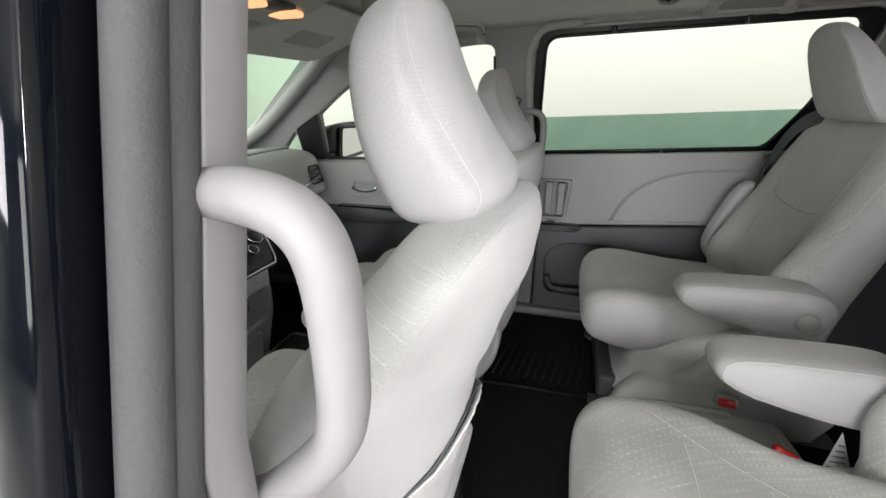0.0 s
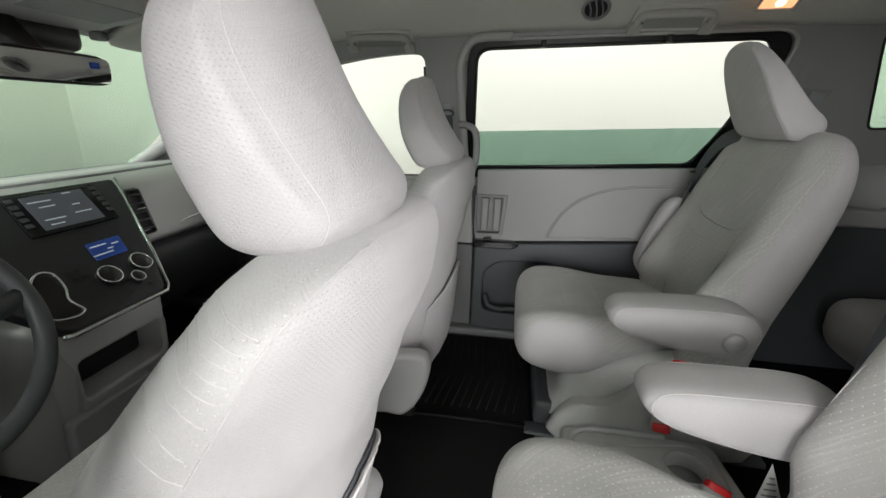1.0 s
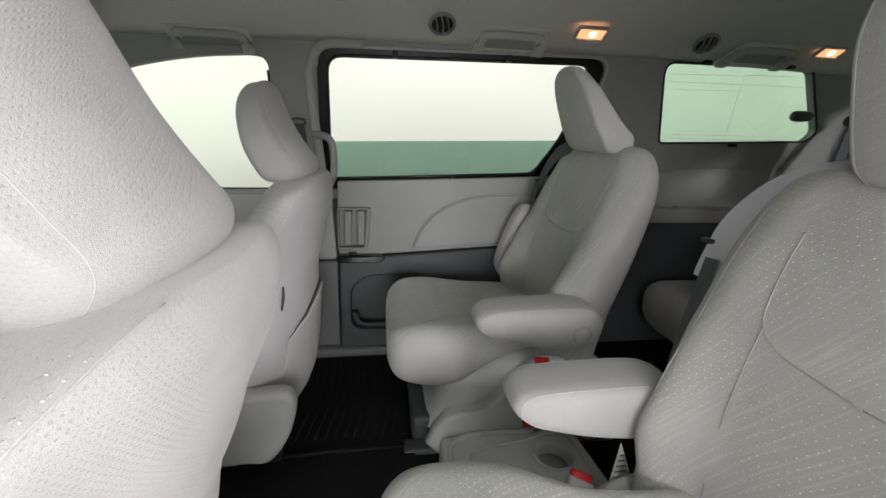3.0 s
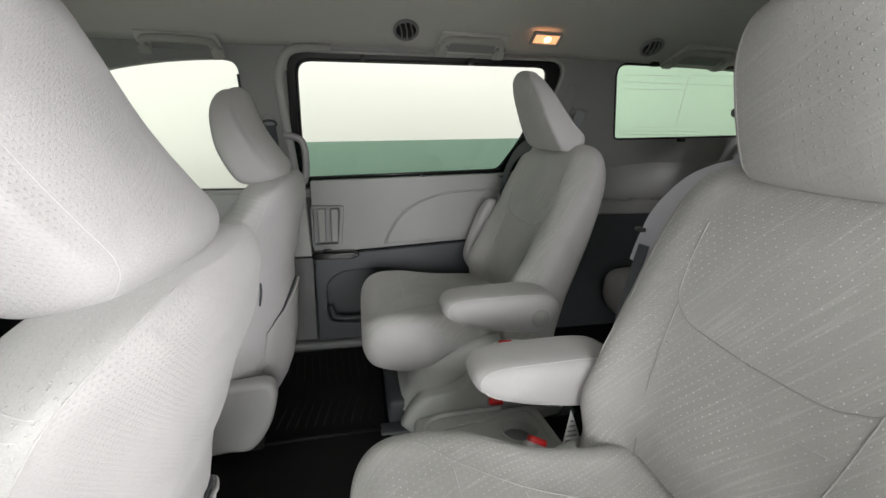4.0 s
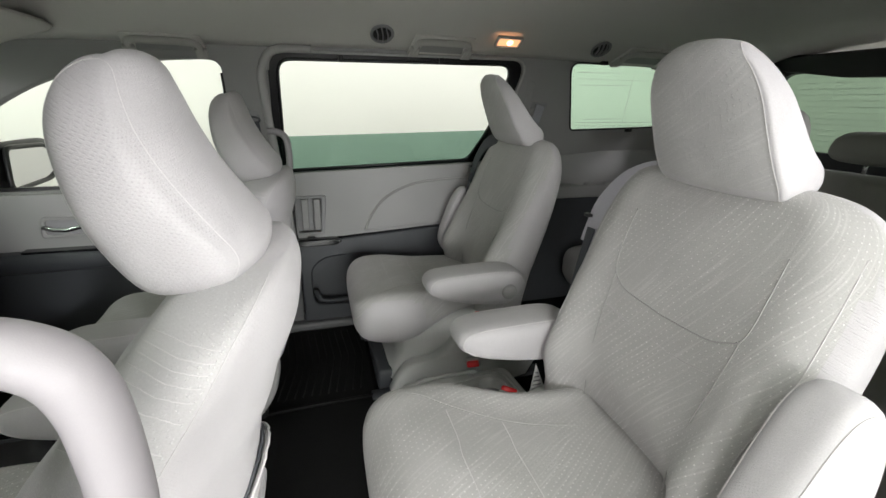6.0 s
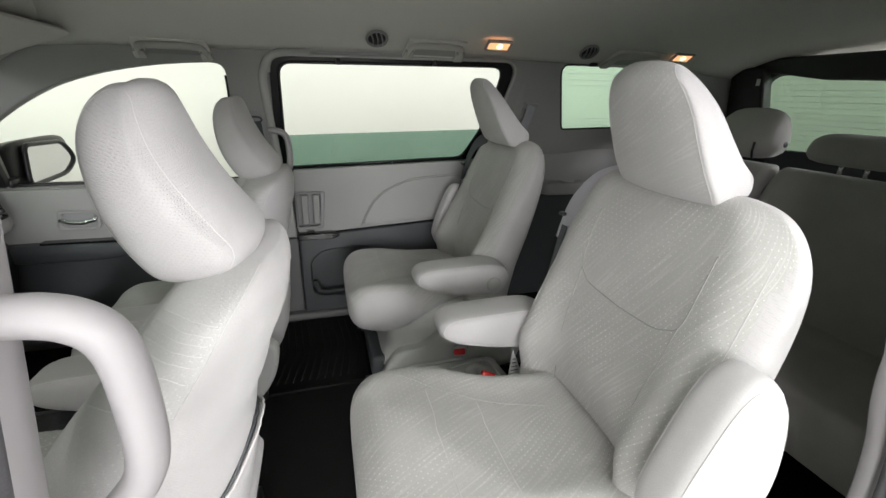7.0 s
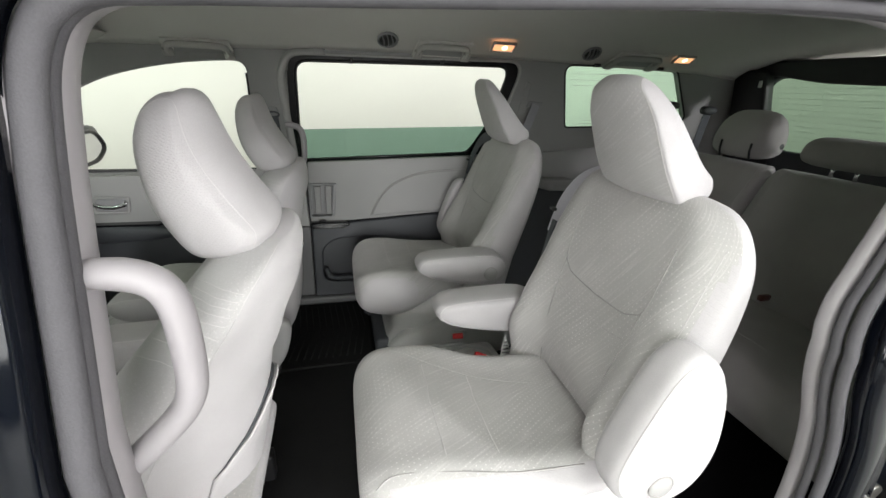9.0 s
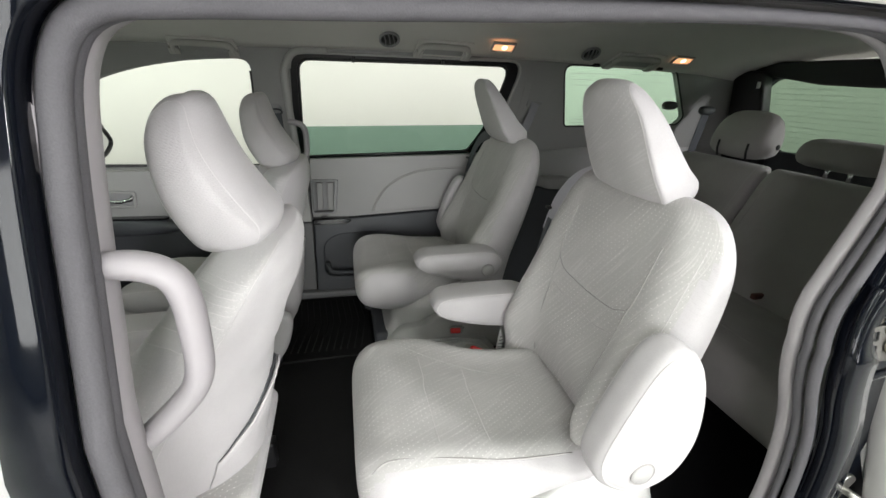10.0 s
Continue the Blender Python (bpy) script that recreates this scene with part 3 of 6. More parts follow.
part("window_frame", plate(fillet([(0.120, 1.05), (1.03, 1.05), (1.10, 1.27), (1.165, 1.56), (0.135, 1.543)], [0.02, 0.03, 0.1, 0.07, 0.05]), (hole_s,), 0.02, 0.004, lambda u, v, w: far_side(u, v, w + 0.016)), "black", door, "black recessed window frame")
part("glass_seal", tube([far_side(p.x, p.y, 0.004) for p in hole_s], 0.006, 8, closed=True), "black", door, "black rubber window seal")
part("belt_seal", tube([far_side(u, v, -0.02) for u, v in ((0.17, 1.100), (0.55, 1.115), (0.95, 1.134))], 0.005, 8), "black", door)
for u, v in ((0.399, 1.512), (0.776, 1.522), (0.62, 1.104)):
    part("latch", box(far_side(u, v, -0.03), (0.016, 0.02, 0.022), 0.003), "black", door)
pane = part("pane", plate([(0.14, 1.06), (1.02, 1.10), (1.03, 1.262), (0.145, 1.232)], (), 0.004, 0.001, far_side), "glass_side", door, "green-tinted half-lowered pane")
pane.visible_shadow = False

# ---- passenger side: front door, pillars, sill ----
fdoor = thing("door_2", (-0.5, 0.84, 0.44), "front passenger door with grey upper trim, window lowered", "door", kind="structure")
part("upper_panel", plate(fillet([(-1.2, 0.835), (-0.04, 0.825), (-0.035, 1.045), (-1.2, 1.03)], 0.01), (), 0.03, 0.004, far_low(-0.012)), "doorgrey", fdoor, "pale grey upper door trim")
part("lower_panel", plate(fillet([(-1.2, 0.44), (-0.04, 0.44), (-0.04, 0.82), (-1.2, 0.83)], 0.01), (), 0.03, 0.004, far_low(-0.01)), "dark", fdoor, "dark grey lower door trim")
part("armrest", bun([(-0.95, 0.80), (-0.9, 0.835), (-0.6, 0.842), (-0.4, 0.832), (-0.34, 0.80), (-0.45, 0.775), (-0.8, 0.77)], 0.045, 5, 10, 0.765)[0], "dark", fdoor, "dark door armrest")
part("switch_plate", plate(fillet([(-0.72, 0.735), (-0.42, 0.735), (-0.4, 0.76), (-0.44, 0.785), (-0.72, 0.785)], 0.015), (), 0.01, 0.003, lambda u, v, w: Vector((u, v, 0.843 + w))), "gloss", fdoor, "gloss black switch plate")
hb = part("handle_bezel", plate(fillet([(-0.66, 0.885), (-0.525, 0.885), (-0.52, 0.955), (-0.655, 0.96)], 0.015), (fillet([(-0.645, 0.897), (-0.535, 0.897), (-0.532, 0.945), (-0.643, 0.948)], 0.012),), 0.02, 0.004, far_low(-0.03)), "doorgrey", fdoor, "grey door handle bezel")
part("handle_cup", plate([(-0.655, 0.89), (-0.525, 0.89), (-0.525, 0.955), (-0.655, 0.955)], (), 0.006, 0.001, far_low(-0.026)), "mid", hb)
part("lever", tube([far_low(-0.04)(u, v, 0) for u, v in ((-0.65, 0.925), (-0.62, 0.915), (-0.58, 0.912), (-0.54, 0.922), (-0.53, 0.938))], 0.008, 8), "chrome", hb, "chrome door lever")
part("glass_seal", tube([far_side(u, v, -0.016) for u, v in ((-0.019, 1.06), (-0.022, 1.12), (-0.012, 1.267), (-0.003, 1.40), (-0.002, 1.45))], 0.004, 8), "black", fdoor)
part("mirror_post", plate(fillet([(-0.93, 1.045), (-0.81, 1.04), (-0.80, 1.25), (-0.93, 1.18)], 0.01), (), 0.03, 0.003, lambda u, v, w: far_side(u, v, w - 0.02)), "black", fdoor, "black mirror post")
tri = part("pane", plate([(-1.08, 1.05), (-0.92, 1.04), (-0.94, 1.18)], (), 0.004, 0.001, far_side), "glass_wind", fdoor)
tri.visible_shadow = False
pil = thing("pillar", (0.08, 0.83, 0.44), "grey plastic pillar trim between the side doors", "pillar", kind="structure")
part("upper_trim", plate(fillet([(-0.025, 0.80), (0.185, 0.80), (0.165, 1.1), (-0.03, 1.06)], 0.008), (), 0.03, 0.005, far_low(-0.006)), "light", pil)
part("lower_trim", plate(fillet([(-0.04, 0.43), (0.188, 0.43), (0.186, 0.795), (-0.03, 0.795)], 0.008), (), 0.03, 0.005, far_low(-0.005)), "sillgrey", pil)
part("bay_trim", tube([far_side(p.x, p.y, -0.020) for p in hole_b[6:]], 0.006, 8), "light", pil, "pale trim round the window bay")
part("frame_trim", tube(spline([(0.15, 0.845, 0.86), (0.142, 0.826, 1.1), (0.125, 0.735, 1.40), (0.135, 0.715, 1.48), (0.18, 0.70, 1.53), (0.3, 0.70, 1.54)], 5, closed=False), 0.014, 8), "light", pil, "pale door frame trim")
solo("sill", plate(fillet([(-1.2, 0.70), (1.13, 0.70), (1.13, 0.86), (-1.2, 0.86)], 0.02), (), 0.05, 0.012, lambda u, v, w: Vector((u, v, 0.435 + w))), "sillgrey", "grey plastic door sill", "sill", kind="structure")
solo("sill", plate(fillet([(0.08, -0.9), (1.1, -0.9), (1.1, -0.74), (0.08, -0.74)], 0.02), (), 0.05, 0.012, lambda u, v, w: Vector((u, v, 0.435 + w))), "sillgrey", "grey plastic sill of the open side door", "sill", kind="structure")

# ---- rear quarter and tailgate ----
quarter = thing("wall_quarter", (1.75, 0.82, 0.43), "grey plastic rear quarter trim with a cup shelf", "wall", kind="structure")
part("upper_trim", plate(fillet([(1.14, 0.96), (2.51, 0.96), (2.51, 1.25), (1.14, 1.12)], 0.01), (), 0.03, 0.005, far_low(-0.012)), "pillargrey", quarter)
part("lower_trim", plate(fillet([(1.14, 0.42), (2.42, 0.42), (2.42, 0.955), (1.14, 0.955)], 0.01), (), 0.03, 0.005, far_low(-0.006)), "dark", quarter, "dark grey lower trim")
shelf = part("shelf", plate(fillet([(1.36, 0.72), (1.95, 0.72), (2.0, 0.84), (1.32, 0.84)], 0.03), [[(cx + 0.036 * math.cos(a * math.pi / 10), 0.775 + 0.03 * math.sin(a * math.pi / 10)) for a in range(20)] for cx in (1.52, 1.63)], 0.06, 0.012, lambda u, v, w: Vector((u, v, 0.985 + w))), "pillargrey", quarter, "moulded cup shelf")
for cx in (1.52, 1.63):
    part("cup_well", disc((cx, 0.775, 0.965), (0, 0, 1), 0.04, 0.012), "mid", shelf)
part("glass_seal", tube([far_side(p.x, p.y, -0.018) for p in hole_q], 0.0045, 8, closed=True), "black", quarter)
for u, v in ((1.50, 1.548), (1.84, 1.552), (1.75, 1.268)):
    part("latch", box(far_side(u, v, -0.028), (0.03, 0.02, 0.016), 0.003), "black", quarter)
qp = part("pane", plate([(1.34, 1.25), (2.14, 1.27), (2.14, 1.36), (1.99, 1.57), (1.33, 1.57)], (), 0.004, 0.001, far_side), "glass_rear", quarter, "green-tinted fixed pane")
qp.visible_shadow = False
for v, a, b in ((1.285, 1.46, 2.05), (1.30, 1.46, 2.03), (1.315, 1.5, 1.75), (1.46, 1.42, 1.7), (1.485, 1.40, 1.97), (1.51, 1.40, 1.66), (1.52, 1.7, 1.95)):
    part("aerial_wire", tube([far_side(a, v, -0.004), far_side((a + b) / 2, v + 0.003, -0.004), far_side(b, v + 0.006, -0.004)], 0.0005, 5), "dark", qp)
part("aerial_wire", tube([far_side(1.72, 1.30, -0.004), far_side(1.69, 1.52, -0.004)], 0.0005, 5), "dark", qp)


def tail(u, v, w):
    return Vector((2.48 - 0.30 * (v - 1.2) + w, u, v))


gate = thing("tailgate", (2.5, MID, 0.43), "dark tailgate with a wide heated rear window", "tailgate", kind="structure")
hole_r = fillet([(-0.62, 1.20), (0.50, 1.20), (0.56, 1.27), (0.58, 1.49), (0.53, 1.53), (-0.60, 1.53)], 0.03)
part("frame", plate(fillet([(-0.87, 0.43), (0.86, 0.43), (0.84, 1.60), (-0.86, 1.60)], 0.03), (hole_r,), 0.04, 0.006, tail), "dark", gate)
rp = part("pane", plate([(-0.66, 1.16), (0.6, 1.16), (0.6, 1.56), (-0.66, 1.56)], (), 0.004, 0.001, tail), "glass_tail", gate, "green-tinted heated rear pane")
rp.visible_shadow = False
for k in range(13):
    v = 1.225 + k * 0.024
    part("heating_wire", tube([tail(u, v, -0.004) for u in (-0.6, 0.0, 0.55)], 0.0007, 5), "mid", rp)
part("spoiler_shade", plate(fillet([(-0.7, 1.505), (-0.2, 1.50), (0.1, 1.497), (0.3, 1.505), (0.5, 1.535), (0.66, 1.55), (0.66, 1.60), (-0.7, 1.60)], 0.02), (), 0.05, 0.01, lambda u, v, w: tail(u, v, w - 0.03)), "black", gate)
part("pillar_trim", plate(fillet([(0.535, 1.0), (0.78, 1.0), (0.70, 1.57), (0.535, 1.56)], 0.02), (), 0.06, 0.012, lambda u, v, w: tail(u, v, w - 0.05)), "black", gate)
part("latch_label", box(tail(0.557, 1.502, -0.082), (0.004, 0.018, 0.034), 0.001), "label", gate, "small white latch label")

# windscreen and front pillars
def screen_at(u, v, w):
    return Vector((-1.33 + 0.70 * v + 0.6 * w, u, 1.06 + 0.49 * v - 0.8 * w))


ws = solo("windscreen", plate([(-0.78, 0.0), (0.76, 0.0), (0.68, 1.0), (-0.70, 1.0)], (), 0.005, 0.001, screen_at), "glass_wind", "green-tinted windscreen", "windscreen", kind="structure")
ws.visible_shadow = False
for s in (1, -1):
    yy = lambda d: MID + s * d
    solo("pillar", tube(spline([(-1.34, yy(0.81), 1.06), (-1.12, yy(0.79), 1.17), (-0.88, yy(0.76), 1.335), (-0.66, yy(0.72), 1.49), (-0.5, yy(0.69), 1.56)], 5, closed=False), 0.038, 12, flat=0.7), "light", "pale grey windscreen pillar trim", "pillar", kind="structure")

# ---- seats ----


def part2(name, bm, mats, parent, pick, label=""):
    """A part of two cloths: faces that pick() takes get the second."""
    bm.faces.index_update()
    for f in bm.faces:
        f.material_index = 1 if pick(f.calc_center_median(), f.index) else 0
    ob = part(name, bm, mats[0], parent, label)
    ob.data.materials.append(M[mats[1]])
    return ob


def superring(n, p):
    out = []
    for k in range(n):
        a = 2 * math.pi * k / n
        c, s = math.cos(a), math.sin(a)
        out.append((math.copysign(abs(c) ** (2 / p), c), math.copysign(abs(s) ** (2 / p), s)))
    return out


RING = superring(48, 3.4)


def back_rows(o, table, bolster, notch=0.0):
    """Skin of a backrest; with a notch its bolsters swell forwards on the way down and its top slopes to the front."""
    rows = []
    for z, xc, hd, hw in spline(table, 4, closed=False):
        row = []
        swell = bolster if notch else bolster + 0.06 * min(1.0, max(0.0, (1.02 - z) / 0.17))
        roll = 0.0 if notch else 0.05 * min(1.0, max(0.0, (z - 1.0) / 0.17))
        tuck = 0.0 if notch else 0.022 * min(1.0, max(0.0, (0.815 - z) / 0.05))
        for c, s in RING:
            x = xc + hd * s
            drop = notch * (xc + hd - x) * min(1.0, max(0.0, (z - 1.0) / 0.17))
            if s < 0:
                k = min(1.0, hd / 0.05)
                x += -s * k * (-swell * math.exp(-(((abs(c) - 0.80) / 0.20) ** 2)) + 0.012 * math.exp(-((c / 0.5) ** 2)) - (0.017 if not notch else 0.006) * math.exp(-(((z - 0.87) / 0.06) ** 2)) * math.exp(-((c / 0.5) ** 2)) + roll * abs(c) ** 2.5 + tuck)
            row.append(Vector((x, hw * c, z - drop)) + o)
        rows.append(row)
    return rows


def cushion_rows(o, table, bolster, inboard):
    """Skin of a cushion, cut away towards the rear on its inner side."""
    rows = []
    full = 0.0
    for x, zt, zb, hw in spline(table, 4, closed=False):
        zc, hz = (zt + zb) / 2, max((zt - zb) / 2, 0.002)
        full = max(full, hw) if x < 0.8 else 0.225 if x < 0.85 else 0.19
        row = []
        for c, s in RING:
            z = zc + hz * s
            if s > 0:
                z += s * min(1, hz / 0.04) * (bolster * math.exp(-(((abs(c) - 0.82) / 0.18) ** 2)) - 0.006 * math.exp(-((c / 0.5) ** 2)))
            row.append(Vector((x, (hw if c * inboard > 0 else full) * c, z)) + o)
        rows.append(row)
    return rows


def on_rows(rows, i, j):
    """A point of a skin at fractional row i and column j."""
    n = len(rows[0])
    i = min(max(i, 0), len(rows) - 1.001)
    a, b = int(i), int(math.floor(j))
    fi, fj = i - a, j - b
    q = lambda r, c: rows[r][c % n]
    return (q(a, b) * (1 - fj) + q(a, b + 1) * fj) * (1 - fi) + (q(a + 1, b) * (1 - fj) + q(a + 1, b + 1) * fj) * fi


def front_at(rows, y, z):
    """The point of a backrest's front skin at width y and height z."""
    i = min((k / 4 for k in range(4 * len(rows) - 4)), key=lambda k: abs(on_rows(rows, k, 36).z - z))
    j = min((k / 8 for k in range(208, 368)), key=lambda k: abs(on_rows(rows, i, k).y - y))
    return on_rows(rows, i, j)


def top_at(rows, x, y):
    """The point of a cushion's top skin at (x, y)."""
    i = min((k / 4 for k in range(4 * len(rows) - 4)), key=lambda k: abs(on_rows(rows, k, 12).x - x))
    j = min((k / 4 for k in range(4, 92)), key=lambda k: abs(on_rows(rows, i, k).y - y))
    return on_rows(rows, i, j)


def laid(points, parent, r, material):
    return part("seam", tube(spline([tuple(p) for p in points], 6, closed=False), r, 6), material, parent)


def seam(rows, path, parent, r=0.0014, material="thread", steps=8):
    pts = []
    for (i0, j0), (i1, j1) in zip(path, path[1:]):
        for k in range(steps):
            t = k / steps
            pts.append(on_rows(rows, i0 + (i1 - i0) * t, j0 + (j1 - j0) * t))
    pts.append(on_rows(rows, *path[-1]))
    return part("seam", tube(pts, r, 6), material, parent)


BACK = [(0.60, 0.868, 0.02, 0.17), (0.615, 0.869, 0.05, 0.205), (0.66, 0.872, 0.066, 0.228), (0.76, 0.880, 0.070, 0.238), (0.88, 0.897, 0.071, 0.25), (1.0, 0.915, 0.070, 0.260), (1.10, 0.930, 0.066, 0.261), (1.17, 0.940, 0.060, 0.252), (1.22, 0.946, 0.050, 0.229), (1.25, 0.950, 0.036, 0.196), (1.263, 0.952, 0.018, 0.15), (1.266, 0.952, 0.004, 0.08)]
CUSHION = [(0.336, 0.72, 0.70, 0.10), (0.34, 0.745, 0.675, 0.17), (0.36, 0.775, 0.645, 0.212), (0.40, 0.796, 0.627, 0.232), (0.47, 0.800, 0.615, 0.236), (0.54, 0.792, 0.622, 0.229), (0.60, 0.783, 0.635, 0.200), (0.66, 0.774, 0.655, 0.174), (0.74, 0.767, 0.685, 0.160), (0.84, 0.760, 0.70, 0.155), (0.87, 0.75, 0.72, 0.13)]
HEAD = [(0.945, 1.246), (0.915, 1.250), (0.888, 1.288), (0.866, 1.332), (0.846, 1.378), (0.831, 1.415), (0.824, 1.438), (0.833, 1.453), (0.852, 1.444), (0.882, 1.406), (0.918, 1.358), (0.953, 1.315), (0.980, 1.288), (0.976, 1.260)]
FRONT_HEAD = [(0.871, 1.212), (0.841, 1.219), (0.819, 1.248), (0.800, 1.290), (0.792, 1.332), (0.791, 1.378), (0.800, 1.411), (0.818, 1.428), (0.832, 1.424), (0.840, 1.400), (0.850, 1.368), (0.865, 1.334), (0.883, 1.303), (0.903, 1.273), (0.917, 1.252), (0.918, 1.236), (0.905, 1.220)]
# height, outer rear edge, depth of the rear's bulge, front edge, half width
FRONT_BACK = [(0.585, 0.605, 0.05, 0.54, 0.15), (0.60, 0.600, 0.09, 0.53, 0.18), (0.65, 0.618, 0.115, 0.515, 0.196), (0.72, 0.652, 0.125, 0.535, 0.203), (0.80, 0.692, 0.122, 0.572, 0.206), (0.88, 0.735, 0.116, 0.612, 0.206), (0.96, 0.778, 0.108, 0.658, 0.205), (1.03, 0.822, 0.101, 0.706, 0.203), (1.085, 0.852, 0.089, 0.752, 0.201), (1.145, 0.891, 0.076, 0.804, 0.200), (1.175, 0.909, 0.064, 0.832, 0.198), (1.195, 0.921, 0.055, 0.847, 0.190), (1.212, 0.934, 0.040, 0.862, 0.166), (1.225, 0.945, 0.026, 0.880, 0.125), (1.233, 0.953, 0.012, 0.905, 0.075)]
PADDLE = [(0.703, 0.855), (0.708, 0.905), (0.735, 0.985), (0.768, 1.06), (0.80, 1.088), (0.84, 1.075), (0.872, 1.03), (0.893, 0.95), (0.895, 0.87), (0.865, 0.805), (0.80, 0.778), (0.73, 0.808)]
ARM = [(0.558, 0.862), (0.568, 0.887), (0.605, 0.898), (0.70, 0.902), (0.79, 0.903), (0.845, 0.893), (0.872, 0.862), (0.868, 0.822), (0.835, 0.795), (0.78, 0.792), (0.70, 0.803), (0.62, 0.822), (0.576, 0.840)]


def padded_head(profile, hw, taper, front, rear, at, soft=False):
    """A headrest: one side profile with a bulge to the front and the rear, and full cheeks behind a crease at each side. Returns the mesh and its rows."""
    prof = [Vector((q.x, 0, q.y)) for q in spline([(a, b, 0) for a, b in profile], 5)]
    cx = sum(q.x for q in prof) / len(prof)
    cz = sum(q.z for q in prof) / len(prof)
    hz = max(abs(q.z - cz) for q in prof)
    norm = []
    for k, q in enumerate(prof):
        t = prof[(k + 1) % len(prof)] - prof[k - 1]
        norm.append(Vector((-t.z, 0, t.x)).normalized())
    if sum(n.dot(q - Vector((cx, 0, cz))) for n, q in zip(norm, prof)) < 0:
        norm = [-n for n in norm]
    steps = [(-1.0, 0.04), (-0.999, 0.35), (-0.994, 0.65), (-0.985, 0.85), (-0.968, 0.95), (-0.945, 0.985), (-0.92, 1.0)]
    if soft:
        steps = [(-1.0, 0.04), (-0.996, 0.30), (-0.984, 0.54), (-0.962, 0.74), (-0.93, 0.88), (-0.885, 0.955), (-0.83, 0.99)]
    steps += [(-0.76 + 1.52 * k / 14, 1.0) for k in range(15)]
    steps += [(-a, k) for a, k in steps[6::-1]]
    rows = []
    for a, k in steps:
        swell = max(0.0, 1 - abs(a / 0.90) ** 2.6) if soft else max(0.0, 1 - abs(a / 0.93) ** 2.6)
        row = []
        for q, n in zip(prof, norm):
            out = (front * max(0.0, -n.x) + rear * max(0.0, n.x) + 0.006 * max(0.0, n.z)) * swell
            zk = cz + (q.z - cz) * k
            corner = max(0.0, (zk - (cz + hz - 0.085)) / 0.085) ** 2.4 * 0.36 + max(0.0, ((cz - hz + 0.03) - zk) / 0.03) ** 2 * 0.10
            y = a * hw * (1 - taper * (zk - cz) / hz * 0.5) * (1 - corner)
            row.append(Vector((cx + (q.x - cx) * k + n.x * out, y, cz + (q.z - cz) * k + n.z * out)) + at)
        rows.append(row)
    return loft(rows), rows


def front_section(z, xp, bulge, xf, hw):
    """One level of a front backrest: 20 steps round the rear, 6 along a side, 16 across the front, 6 back."""
    row = []
    for k in range(20):
        c = 1 - k / 10
        row.append((xp + bulge * (1 - abs(c) ** 2.6), hw * c))
    for k in range(6):
        t = k / 6
        row.append((xp + (xf - xp) * t, -hw * (1 - 0.24 * t ** 1.8 + 0.06 * math.sin(math.pi * t))))
    for k in range(16):
        c = -0.76 * (1 - k / 8)
        row.append((xf - 0.012 * math.exp(-(((abs(c) - 0.55) / 0.2) ** 2)) + 0.03 * math.exp(-((c / 0.4) ** 2)), hw * c))
    for k in range(6):
        t = 1 - k / 6
        row.append((xp + (xf - xp) * t, hw * (1 - 0.24 * t ** 1.8 + 0.06 * math.sin(math.pi * t))))
    return [Vector((x, y, z)) for x, y in row]


def settle(z):
    """How far the slack lower rear of a front backrest stands out."""
    d = max(0.0, 1.0 - z)
    return 0.32 * min(d, 0.06) + 0.25 * max(0.0, d - 0.06)


